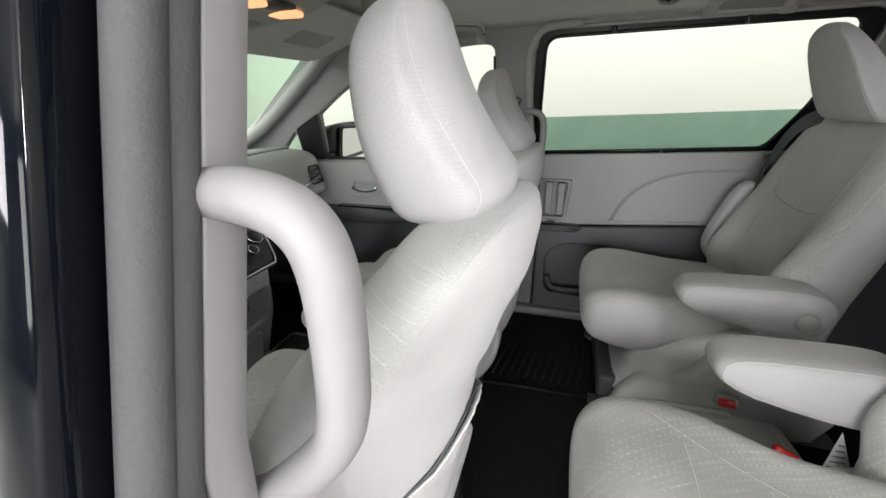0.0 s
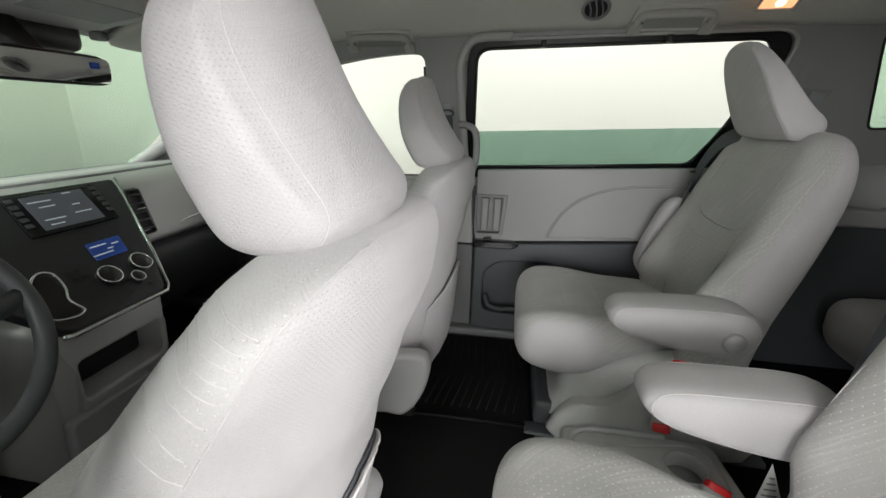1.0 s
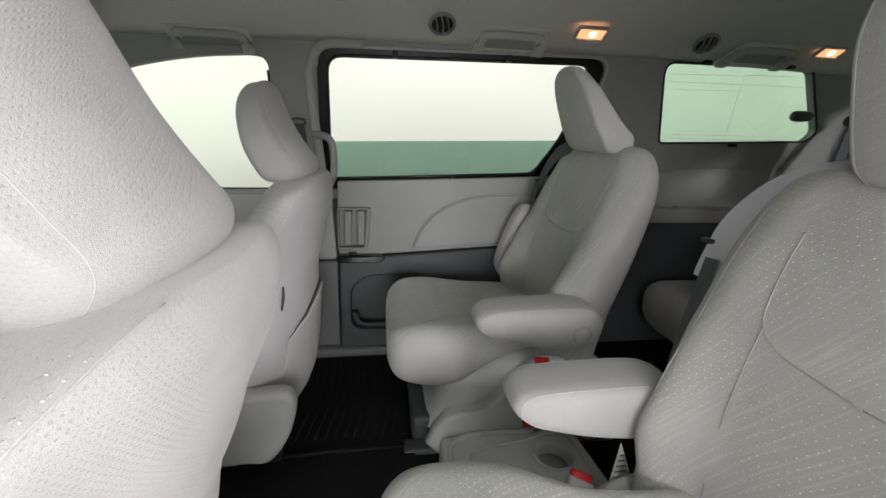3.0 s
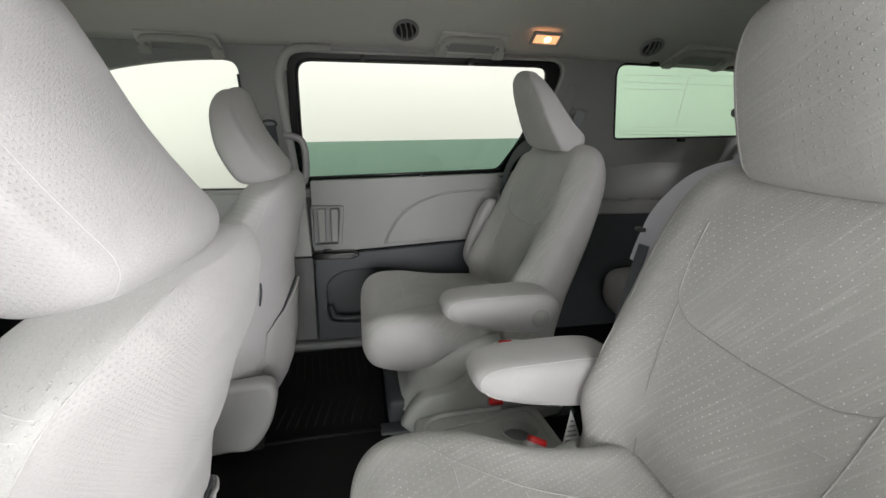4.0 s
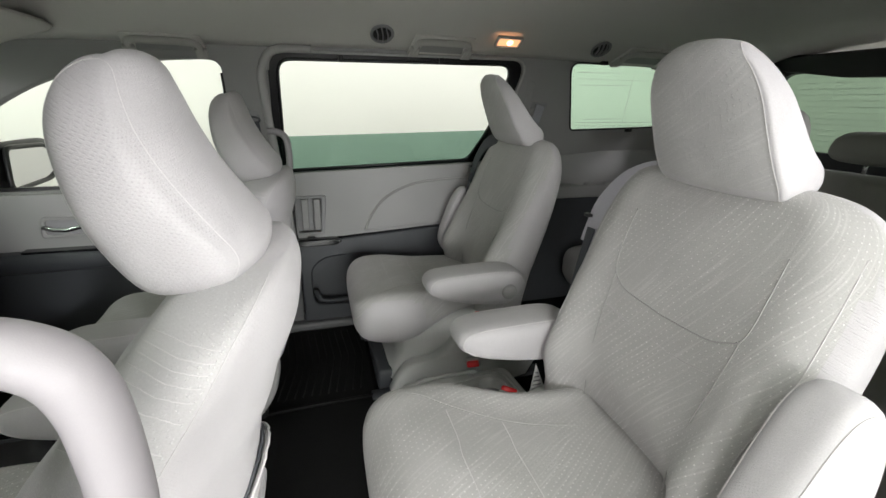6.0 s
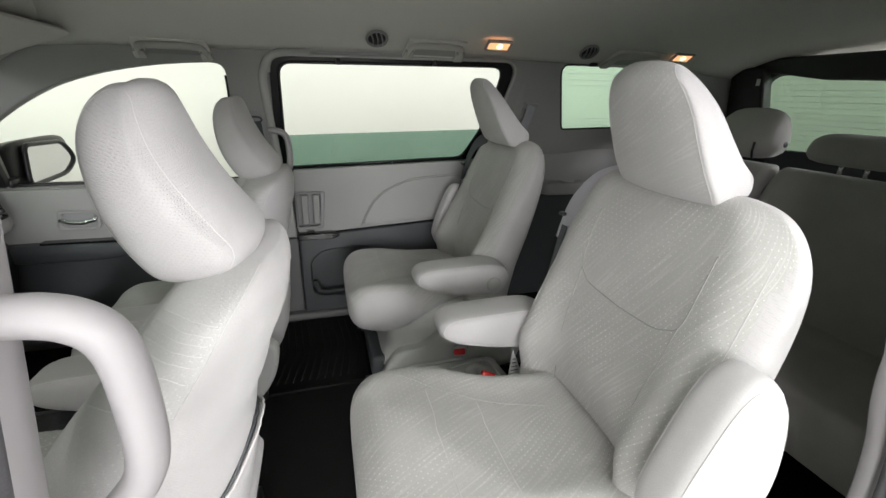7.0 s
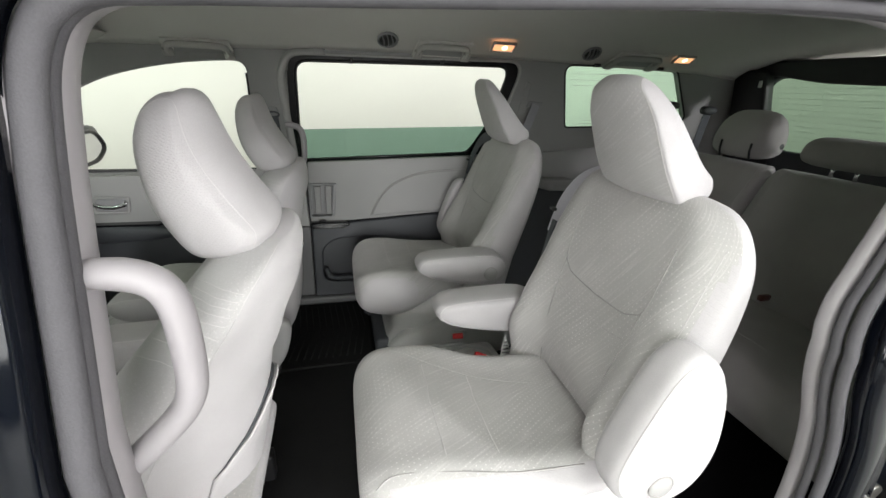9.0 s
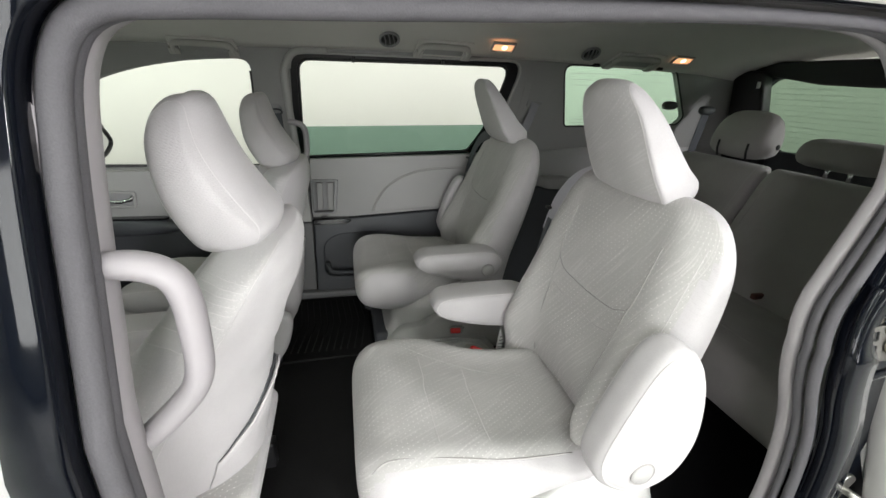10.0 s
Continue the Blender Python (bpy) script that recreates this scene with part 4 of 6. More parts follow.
def front_seat(label, dx, y0, dz, inboard, upright):
    """A reclined front seat: pleated side panels, a full knitted rear, tilted headrest, one lowered arm."""
    o = Vector((dx, y0, dz))
    ob = thing("front_seat", (0.68 + dx, y0, 0.43), label, "car seat", "front seats")
    edge = 0.6 if upright else 0.0
    rows = [[p + o + Vector((upright * max(0.0, 1.2 - p.z), 0, 0)) for p in front_section(q[0], q[1] + edge * settle(q[0]), q[2] + (1 - edge) * settle(q[0]), q[3], q[4])] for q in spline(FRONT_BACK, 4, closed=False)]
    top = len(rows) - 1
    back = part2("backrest", loft(rows), ("cloth", "pleated"), ob, lambda c, k: k // 48 < top and k % 48 >= 20, "padded backrest with pleated sides and a full knitted rear")
    for j, s in ((20, 1), (48, -1)):
        seam(rows, [(i, j) for i in range(6, top, 2)], back, 0.0006, "thread", 4)
        for i in (33.5, 35.4, 37.2, 39.0, 40.8, 42.6, 44.4):
            seam(rows, [(i, j + s * 0.6), (i + 0.9, j + s * 2.2), (i + 1.2, j + s * 4.2), (i + 0.8, j + s * 6.0)], back, 0.0006, "thread", 5)
        seam(rows, [(32.0, j + s * 0.1), (33.0, j + s * 2.0), (33.2, j + s * 4.0), (32.6, j + s * 6.0)], back, 0.0006, "thread", 5)
        # rows of raised stitches beside the piping
        knots = []
        for i in range(18):
            for c in (0.5, 1.35):
                r_ = 34.2 + 0.95 * i + 0.5 * c
                if r_ < top - 3 and (c < 1 or i % 3):
                    p = on_rows(rows, r_, j + s * c)
                    knots.append(disc(p, p - on_rows(rows, r_, j + s * c + 24), 0.0009, 0.0010, 7, 0.0004))
        part("stitching", merged(*knots), "knot", back, "rows of small raised stitches")
    cr = cushion_rows(o, CUSHION, 0.014, inboard)
    cush = part2("seat", loft(cr), ("cloth", "insert"), ob, lambda c, k: (c.z - o.z) > 0.70 and abs(c.y - y0) < 0.205 and c.x - o.x < 0.86, "padded cushion in dotted grey cloth")
    for s in (-1, 1):
        seam(cr, [(6, 12 + s * 7.5), (12, 12 + s * 6.6), (22, 12 + s * 6.2), (33, 12 + s * 5.6)], cush, 0.0016, "cord")
    hb, hrows = padded_head(FRONT_HEAD, 0.116, 0.12, 0.012, 0.026, o + Vector((0, -0.007, 0.004)), True)
    head = part("headrest", hb, "cloth", ob, "tilted padded headrest")
    n = len(hrows[0])
    for i in (6, len(hrows) - 7):
        part("seam", tube([hrows[i][k % n] for k in range(n)], 0.0004, 6, closed=True), "thread", head)
    for s in (-1, 1):
        part("post", tube([o + Vector((0.898, s * 0.06, 1.20)), o + Vector((0.888, s * 0.06, 1.245))], 0.007, 10), "chrome", head)
    arm_rest(ob, o + Vector((-0.14, 0, 0)), inboard, False)
    # cloth pocket and hem across the rear
    def rear(u, z):
        q = min(spline(FRONT_BACK, 12, closed=False), key=lambda q: abs(q[0] - z))
        c = min(1.0, abs(u / q[4]))
        return upright * max(0.0, 1.2 - z) + q[1] + edge * settle(z) + (q[2] + (1 - edge) * settle(z)) * (1 - c ** 2.6)
    us = [0.142 * (1 - k / 14) for k in range(29)]
    hem_z = lambda u: 0.925 - 0.10 * abs(u / 0.142) ** 1.8
    sheet = []
    for k in range(9):
        line = []
        for u in us:
            z = 0.60 + (hem_z(u) - 0.60) * k / 8
            free = (1 - abs(u / 0.142) ** 4)
            line.append(Vector((rear(u, z) + 0.004 + (0.001 + 0.005 * (k / 8) ** 2 + 0.0012 * math.sin(31 * u + 5 * k)) * free, u, z)))
        sheet.append([p + o for p in line] + [p + o + Vector((-0.004, 0, 0)) for p in reversed(line)])
    pk = part("map_pocket", loft(sheet), "cloth", ob, "slack cloth map pocket")
    part("hem", tube([p + Vector((0.001, 0, 0)) for p in sheet[-1][:29]], 0.0022, 8), "thread", pk)
    # dark bead laid along the hem where the open gap would be shaded
    part("hem_gap_shade", tube([o + Vector((rear(u, hem_z(u)) + 0.003, u, hem_z(u) + 0.002)) for u in us], lambda t: 0.0026 * min(1.0, 0.2 + 6 * t, 0.2 + 6 * (1 - t)), 8), "dark", pk, "dark bead in place of the shade behind the pocket's hem")
    if inboard < 0:
        edge_line = [(-0.06, 0.485), (0.02, 0.472), (0.065, 0.472), (0.10, 0.505), (0.128, 0.56), (0.143, 0.625), (0.140, 0.660), (0.115, 0.676), (0.05, 0.672), (-0.06, 0.655)]
        part("side_shield", plate([(p.x, p.y) for p in spline([(a, b, 0) for a, b in edge_line], 5)], (), 0.05, 0.016, lambda u, v, w: Vector((u, y0 - 0.215 + w, v))), "light", ob, "moulded pale grey side shield")
        part("pull_loop", tube(spline([o + Vector((rear(-0.16, z) + 0.003, -0.16 + d, z)) for z, d in ((0.915, 0), (0.945, -0.006), (0.975, 0), (0.945, 0.006))], 4), 0.0022, 6, closed=True), "dark", ob, "dark pull loop")
    part("frame", box(o + Vector((0.60, 0, 0.56)), (0.40, 0.38, 0.16), 0.02), "dark", ob, "dark seat frame")
    for s in (-1, 1):
        part("rail", box(o + Vector((0.60, s * 0.17, 0.47 - o.z / 2)), (0.48, 0.04, 0.09 - o.z), 0.008), "black", ob)
    return ob


def arm_rest(ob, o, side, raised):
    """A padded arm, lowered or raised, with its pivot cap; side +1 towards +y."""
    ab, arows = bun(PADDLE if raised else ARM, 0.040 if raised else 0.056, 4.4 if raised else 5.0, 14, 0.0, 0.0, 5)
    bmesh.ops.translate(ab, verts=ab.verts, vec=Vector((0, side * (0.286 if raised else 0.272), 0)))
    knob = disc((0.79, side * 0.3235, 0.842) if raised else (0.81, side * 0.330, 0.838), (0, side, 0), 0.021, 0.008)
    hub = disc((0.83, side * 0.225, 0.85), (0, side, 0), 0.022, 0.06)
    # piping round the padded arm, towards both faces
    rings = [tube([Vector((q.x, q.y + side * (0.286 if raised else 0.272), q.z)) for q in arows[k]], 0.0011, 6, closed=True) for k in (3, len(arows) - 4)]
    # the far seat's paddle leans further back
    shift = Vector((0.07 if raised and side > 0 else 0.026 if raised else 0.008, 0, -0.05 if side > 0 and raised else -0.010 if side > 0 or raised else 0))
    for b in (ab, knob, hub, *rings):
        bmesh.ops.translate(b, verts=b.verts, vec=o + shift)
    arm = part("armrest", ab, "cloth", ob, "raised padded armrest" if raised else "lowered padded armrest")
    cap = part("pivot_cap", knob, "light", arm)
    kx, kz = (0.79, 0.842) if raised else (0.81, 0.838)
    if not raised or side < 0:
        part("cap_ring", tube([o + Vector((kx + shift.x + 0.0225 * math.cos(a * math.pi / 12), side * (0.3255 if raised else 0.3282), kz + shift.z + 0.0225 * math.sin(a * math.pi / 12))) for a in range(24)], 0.0016, 6, closed=True), "cord", cap)
    part("pivot", hub, "light", arm)
    for b in rings:
        part("piping", b, "thread", arm)


def bucket_seat(label, y0, inboard, arms):
    """A padded middle-row seat with headrest; arms: (side, raised) with side +1 towards +y."""
    o = Vector((0, y0, 0))
    ob = thing("middle_seat", (0.68, y0, 0.43), label, "car seat", "middle row seats")
    rows = back_rows(o, BACK, 0.022)
    lean = 0.10 if y0 > 0 else 0.0
    for r in rows:
        for p in r:
            p.x += lean * max(0.0, p.z - 0.85)
    on_insert = lambda c, k: c.x < 0.875 + lean * max(0.0, c.z - 0.85) + 0.147 * (c.z - 0.76) and abs(c.y - y0) < 0.24 and c.z > 0.64
    back = part2("backrest", loft(rows), ("cloth", "insert"), ob, on_insert, "padded backrest in dotted grey cloth")
    m = y0 - 0.008
    for k in (-1, 1):
        laid([front_at(rows, m + k * d * (0.92 if k > 0 else 1), z) for d, z in ((0.150, 1.18), (0.151, 1.13), (0.149, 1.08), (0.143, 1.052), (0.125, 1.038), (0.09, 1.030), (0.0, 1.022))], back, 0.0012, "cord")
        laid([front_at(rows, m + k * d * (0.92 if k > 0 else 1), z) for d, z in ((0.143, 1.05), (0.138, 0.98), (0.132, 0.90), (0.128, 0.80), (0.127, 0.69))], back, 0.0012, "cord")
        laid([front_at(rows, m + k * d, z) for d, z in ((0.215, 1.20), (0.222, 1.12), (0.222, 1.02), (0.214, 0.92), (0.205, 0.80))], back, 0.0009, "thread")
        part("button", disc(front_at(rows, m + k * 0.127, 0.71), (-1, 0, 0.1), 0.005, 0.006, 12), "mid", back)
    laid([front_at(rows, m + d, z) for d, z in ((-0.125, 0.985), (-0.06, 0.972), (0.0, 0.968), (0.06, 0.972), (0.125, 0.985))], back, 0.0007, "thread")
    crow = cushion_rows(o, CUSHION, 0.018, inboard)
    if y0 > 0:
        # its cushion is a little shorter
        for r in crow:
            for p in r:
                p.x += 0.028 * min(1.0, max(0.0, (0.62 - p.x) / 0.2))
    cush = part2("seat", loft(crow), ("cloth", "insert"), ob, lambda c, k: c.z > 0.70 and abs(c.y - y0) < 0.205 and c.x < 0.86, "padded cushion in dotted grey cloth")
    q = inboard
    laid([top_at(crow, a, y0 + q * b) for a, b in ((0.40, 0.185), (0.45, 0.165), (0.52, 0.12), (0.60, 0.075), (0.68, 0.05), (0.76, 0.03))], cush, 0.0009, "cord")
    laid([top_at(crow, a, y0 - q * b) for a, b in ((0.365, 0.19), (0.40, 0.187), (0.50, 0.196), (0.62, 0.205), (0.76, 0.21))], cush, 0.0016, "cord")
    for a, b in ((0.503, 0.115), (0.605, 0.065)):
        laid([top_at(crow, a + 0.006 * math.sin(6 * k), y0 + q * (b - (b + 0.195) * k / 8)) for k in range(9)], cush, 0.0009, "thread")
    hb, hrows = padded_head(HEAD, 0.108, 0.36 if y0 > 0 else 0.22, 0.012, 0.010, o + Vector((0.2 * lean, -0.006, 0)))
    n = len(hrows[0])
    head = part2("headrest", hb, ("cloth", "headcloth"), ob, lambda c, k: 6 <= k // n < len(hrows) - 7 and c.x < 0.90, "tilted padded headrest")
    for i in (6, len(hrows) - 7):
        part("seam", tube([hrows[i][k % n] for k in range(n)], 0.0007, 6, closed=True), "thread", head)
    for s in (-1, 1):
        px, pz = 0.966 + lean * 0.3, 1.243
        part("post", tube([o + Vector((px, s * 0.08, pz)), o + Vector((px - 0.01, s * 0.08, pz + 0.045))], 0.008, 10), "chrome", head)
        part("post_sleeve", disc(o + Vector((px, s * 0.08, pz + 0.018)), (0, 0, 1), 0.021, 0.022), "light", head)
    for side, raised in arms:
        arm_rest(ob, o, side, raised)
    return ob, o


def seat_base(ob, o):
    """Moulded grey pedestal of a second-row seat."""
    prof = [(0.50, 0.44), (0.495, 0.56), (0.50, 0.64), (0.58, 0.655), (0.70, 0.70), (0.84, 0.73), (0.93, 0.72), (0.955, 0.60), (0.955, 0.44)]
    b, _ = bun(prof, 0.195, 8, 12, 0.0, 0.0, 3)
    bmesh.ops.translate(b, verts=b.verts, vec=o)
    base = part("pedestal", b, "tray", ob, "moulded pale grey pedestal")
    for s in (-1, 1):
        c, _ = bun([(0.50, 0.43), (0.52, 0.55), (0.60, 0.565), (0.66, 0.60), (0.71, 0.67), (0.78, 0.71), (0.90, 0.72), (0.96, 0.66), (0.97, 0.44)], 0.03, 5, 8, s * 0.205, 0.0, 3)
        bmesh.ops.translate(c, verts=c.verts, vec=o)
        part("side_cover", c, "tray", base)
        part("rail", box(o + Vector((0.72, s * 0.19, 0.425)), (0.62, 0.05, 0.03), 0.006), "dark", base, "dark floor rail")
    part("front_foot", box(o + Vector((0.47, 0, 0.47)), (0.07, 0.34, 0.08), 0.012), "dark", base, "dark front rail cover")


near2, no = bucket_seat("pale grey cloth seat with outer armrest raised, beside the open door", -0.436, 1, ((1, False), (-1, True)))
seat_base(near2, no)
far2, fo = bucket_seat("grey cloth seat with inner armrest lowered, beside the sliding door", 0.39, -1, ((-1, False), (1, True)))
seat_base(far2, fo)
front_seat("pale grey cloth driver's seat with tilted headrest", -0.715, -0.42, -0.035, 1, 0.0)
front_seat("grey cloth front passenger seat with tilted headrest", -0.755, 0.37, -0.06, -1, 0.13)

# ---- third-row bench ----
# the bench's shade is put into its darker cloth colour
bench = thing("rear_bench", (1.9, MID, 0.43), "split rear bench in grey cloth darkened for shade", "bench seat")
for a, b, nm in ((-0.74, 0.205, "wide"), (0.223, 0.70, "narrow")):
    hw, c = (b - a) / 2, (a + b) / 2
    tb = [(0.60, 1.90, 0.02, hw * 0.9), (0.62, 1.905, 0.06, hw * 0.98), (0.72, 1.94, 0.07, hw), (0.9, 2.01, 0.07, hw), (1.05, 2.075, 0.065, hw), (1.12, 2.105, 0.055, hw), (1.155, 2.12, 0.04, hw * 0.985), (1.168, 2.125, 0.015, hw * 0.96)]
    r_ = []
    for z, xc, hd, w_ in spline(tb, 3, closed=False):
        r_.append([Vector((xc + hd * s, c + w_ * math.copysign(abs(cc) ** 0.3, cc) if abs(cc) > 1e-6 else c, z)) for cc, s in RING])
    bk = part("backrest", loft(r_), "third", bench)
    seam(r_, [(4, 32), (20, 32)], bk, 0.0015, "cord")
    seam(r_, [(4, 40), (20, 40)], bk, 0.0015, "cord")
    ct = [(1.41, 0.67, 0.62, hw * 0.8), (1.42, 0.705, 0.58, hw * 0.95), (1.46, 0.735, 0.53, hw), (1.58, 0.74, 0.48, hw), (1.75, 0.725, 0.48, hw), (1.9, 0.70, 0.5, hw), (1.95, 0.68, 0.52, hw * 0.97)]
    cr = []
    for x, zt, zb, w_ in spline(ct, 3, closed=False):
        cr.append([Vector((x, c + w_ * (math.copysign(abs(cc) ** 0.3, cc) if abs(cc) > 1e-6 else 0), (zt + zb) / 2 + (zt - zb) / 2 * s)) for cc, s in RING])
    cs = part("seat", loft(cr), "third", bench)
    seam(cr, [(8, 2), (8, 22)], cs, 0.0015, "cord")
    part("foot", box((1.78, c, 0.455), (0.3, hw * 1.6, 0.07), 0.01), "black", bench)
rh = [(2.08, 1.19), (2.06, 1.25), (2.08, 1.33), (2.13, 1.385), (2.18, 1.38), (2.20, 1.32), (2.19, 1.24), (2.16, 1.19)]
h1 = part("headrest", bun(rh, 0.150, 3.2, 12, 0.385, 0.25, 4)[0], "third", bench, "upright headrest in shade-darkened grey cloth")
part("headrest_knob", disc((2.14, 0.235, 1.25), (0, -1, 0), 0.012, 0.01), "black", h1)
for yy_ in (0.30, 0.45):
    part("headrest_slot", tube([(2.066, yy_, 1.185), (2.056, yy_, 1.22), (2.058, yy_, 1.255)], 0.005, 6), "black", h1)
h2 = part("headrest", bun([(2.08, 1.215), (2.07, 1.25), (2.09, 1.295), (2.14, 1.312), (2.19, 1.30), (2.20, 1.26), (2.17, 1.215), (2.12, 1.20)], 0.15, 4.5, 12, -0.03, 0.1, 4)[0], "third", bench, "low centre headrest in shade-darkened grey cloth")
for yy_ in (-0.07, 0.01):
    part("post", tube([(2.13, yy_, 1.16), (2.13, yy_, 1.215)], 0.007, 8), "chrome", h2)
solo("seat_belt_buckle", box((1.86, -0.10, 0.738), (0.05, 0.02, 0.022), 0.005), "dullred", "dull red buckle on the rear bench", "buckle")

# ---- floor: mats, tray, buckles ----
fm = thing("floor_mat", (0.22, 0.45, 0.425), "ribbed black rubber floor mat on the passenger side", "floor mat", "floor mats")
part("sheet", plate(fillet([(-0.05, 0.20), (0.425, 0.215), (0.425, 0.69), (-0.05, 0.68)], 0.02), (), 0.008, 0.002, lambda u, v, w: Vector((u, v, 0.431 + w))), "rmat", fm)
for k in range(15):
    x = 0.0 + k * 0.027
    part("rib", tube([(x, 0.25, 0.436), (x + 0.03, 0.45, 0.436), (x + 0.01, 0.65, 0.436)], 0.0024, 6), "rmat", fm)
fm2 = thing("floor_mat", (0.25, -0.2, 0.425), "plain black rubber floor mat behind the driver's seat", "floor mat", "floor mats")
part("sheet", plate(fillet([(-0.05, -0.68), (0.44, -0.68), (0.44, 0.20), (-0.05, 0.185)], 0.02), (), 0.008, 0.002, lambda u, v, w: Vector((u, v, 0.430 + w))), "rmat", fm2)
part("edge", tube([(-0.05, 0.19, 0.433), (0.2, 0.2, 0.436), (0.44, 0.205, 0.433)], 0.006, 8), "rmat", fm2)

tray = thing("centre_tray", (0.72, -0.02, 0.425), "grey moulded floor tray with cup holder between the middle seats", "floor tray")
well = [(0.785 + 0.046 * math.cos(a * math.pi / 12), 0.06 + 0.046 * math.sin(a * math.pi / 12)) for a in range(24)]
part("top", plate(fillet([(0.50, -0.19), (0.90, -0.19), (0.875, 0.155), (0.50, 0.155)], 0.03), (well,), 0.07, 0.01, lambda u, v, w: Vector((u, v, 0.465 + w))), "tray", tray)
part("cup_well", disc((0.785, 0.06, 0.452), (0, 0, 1), 0.05, 0.02), "mid", tray, "dark cup well")
part("well_rim", tube([(0.785 + 0.049 * math.cos(a * math.pi / 12), 0.06 + 0.049 * math.sin(a * math.pi / 12), 0.501) for a in range(24)], 0.003, 6, closed=True), "tray", tray)
part("rim", tube(spline([(0.52, 0.02, 0.503), (0.525, 0.105, 0.505), (0.57, 0.14, 0.507), (0.66, 0.145, 0.507), (0.76, 0.145, 0.507)], 5, closed=False), 0.007, 8), "tray", tray)
part("rim", tube(spline([(0.56, -0.1, 0.502), (0.56, 0.06, 0.502), (0.60, 0.095, 0.503), (0.70, 0.11, 0.504), (0.80, 0.13, 0.503), (0.85, 0.10, 0.502), (0.86, -0.1, 0.502)], 5, closed=False), 0.004, 8), "tray", tray)


def buckle(at, tilt, lean, label):
    ob = thing("seat_belt_buckle", at, label, "buckle", "middle seat buckles")
    a = Vector(at)
    b1 = box(a + Vector((0, 0, -0.028)), (0.048, 0.026, 0.07), 0.007)
    b2 = box(a + Vector((0.0, 0, 0.008)), (0.038, 0.02, 0.02), 0.004)
    b3 = ribbon([a + Vector((0.0, 0, -0.05)), a + Vector((0.01, 0, -0.1)), a + Vector((0.02, 0, -0.15))], 0.03, 0.006, (1, 0, 0))
    for b in (b1, b2, b3):
        turned(b, a, "Y", tilt)
        turned(b, a, "X", lean)
    part("housing", b1, "light", ob)
    part("button", b2, "red", ob, "red release button")
    part("stalk", b3, "belt_dark", ob)
    return ob


buckle((0.722, 0.085, 0.585), -20, 62, "red seat belt buckle beside the closed-door middle seat")
buckle((0.70, -0.205, 0.695), 25, -35, "red seat belt buckle beside the open-door middle seat")
buckle((0.745, 0.115, 0.735), 10, 30, "red seat belt buckle tucked under an armrest")

# belt draped over the near seat's inner shoulder
nb = thing("seat_belt", (0.85, -0.16, 0.7), "grey seat belt draped over the inner shoulder of a middle seat", "seat belt", "seat belts")


def shoulder_belt(ob, dy, upper):
    """A belt lying over the +y shoulder of a middle seat and down its side."""
    g = lambda pts: spline([(x, y + dy, z) for x, y, z in pts], 5, closed=False)
    part("strap", ribbon(g([(1.05, -0.40, 1.235), (1.0, -0.345, 1.255), (0.962, -0.292, 1.252), (0.938, -0.222, 1.222), (0.922, -0.172, 1.160), (0.910, -0.158, 1.10), (0.902, -0.156, 1.06)]), 0.052, 0.003, (0.15, 0.75, 0.62)), upper, ob, "shoulder strap")
    part("lap_strap", ribbon(g([(0.900, -0.166, 1.10), (0.885, -0.171, 1.04), (0.868, -0.178, 0.97), (0.852, -0.186, 0.90), (0.838, -0.195, 0.82), (0.825, -0.197, 0.72), (0.82, -0.185, 0.58)]), 0.044, 0.003, (0.35, 0.93, 0.1)), "belt_dark", ob, "darker lower strap")
    part("strap_keeper", box((0.905, -0.142 + dy, 1.125), (0.012, 0.020, 0.008), 0.002), "black", ob)


shoulder_belt(nb, 0.0, "strap")
part("care_label", plate([(0.765, 0.675), (0.81, 0.68), (0.775, 0.765)], (), 0.002, 0.0004, lambda u, v, w: Vector((u, -0.195 + w, v))), "label", nb, "small white care label")
for k in range(5):
    part("print_line", box((0.784 - k * 0.001, -0.1965, 0.69 + k * 0.012), (0.028 - k * 0.005, 0.001, 0.003), 0), "print", nb)
shoulder_belt(thing("seat_belt", (0.85, 0.66, 0.7), "dark seat belt draped over the outer shoulder of a middle seat", "seat belt", "seat belts"), 0.82, "belt_dark")
fb = thing("seat_belt", (1.0, 0.78, 1.0), "dark seat belt hanging by the sliding door's rear pillar", "seat belt", "seat belts")
part("strap", ribbon(spline([(1.24, 0.735, 1.37), (1.20, 0.74, 1.25), (1.12, 0.75, 1.1), (1.04, 0.76, 0.95), (1.0, 0.76, 0.80), (0.99, 0.75, 0.62)], 5, closed=False), 0.04, 0.003, (1, 0, -0.3)), "belt", fb)
part("guide", plate(fillet([(1.20, 1.355), (1.28, 1.36), (1.285, 1.38), (1.205, 1.385)], 0.008), (), 0.02, 0.005, lambda u, v, w: far_side(u, v, w - 0.014)), "mid", fb)
part("cover", plate(fillet([(1.16, 1.31), (1.20, 1.33), (1.205, 1.46), (1.175, 1.47)], 0.012), (), 0.02, 0.005, lambda u, v, w: far_side(u, v, w - 0.012)), "pillargrey", fb)
pb = thing("seat_belt", (0.08, 0.78, 1.0), "dark grey front seat belt hanging on the pillar behind the headrest", "seat belt", "seat belts")
part("anchor", bun([(0.045, 1.300), (0.048, 1.325), (0.070, 1.338), (0.095, 1.328), (0.10, 1.302), (0.085, 1.288), (0.06, 1.288)], 0.016, 3.5, 10, 0.778, 0, 4)[0], "mid", pb)
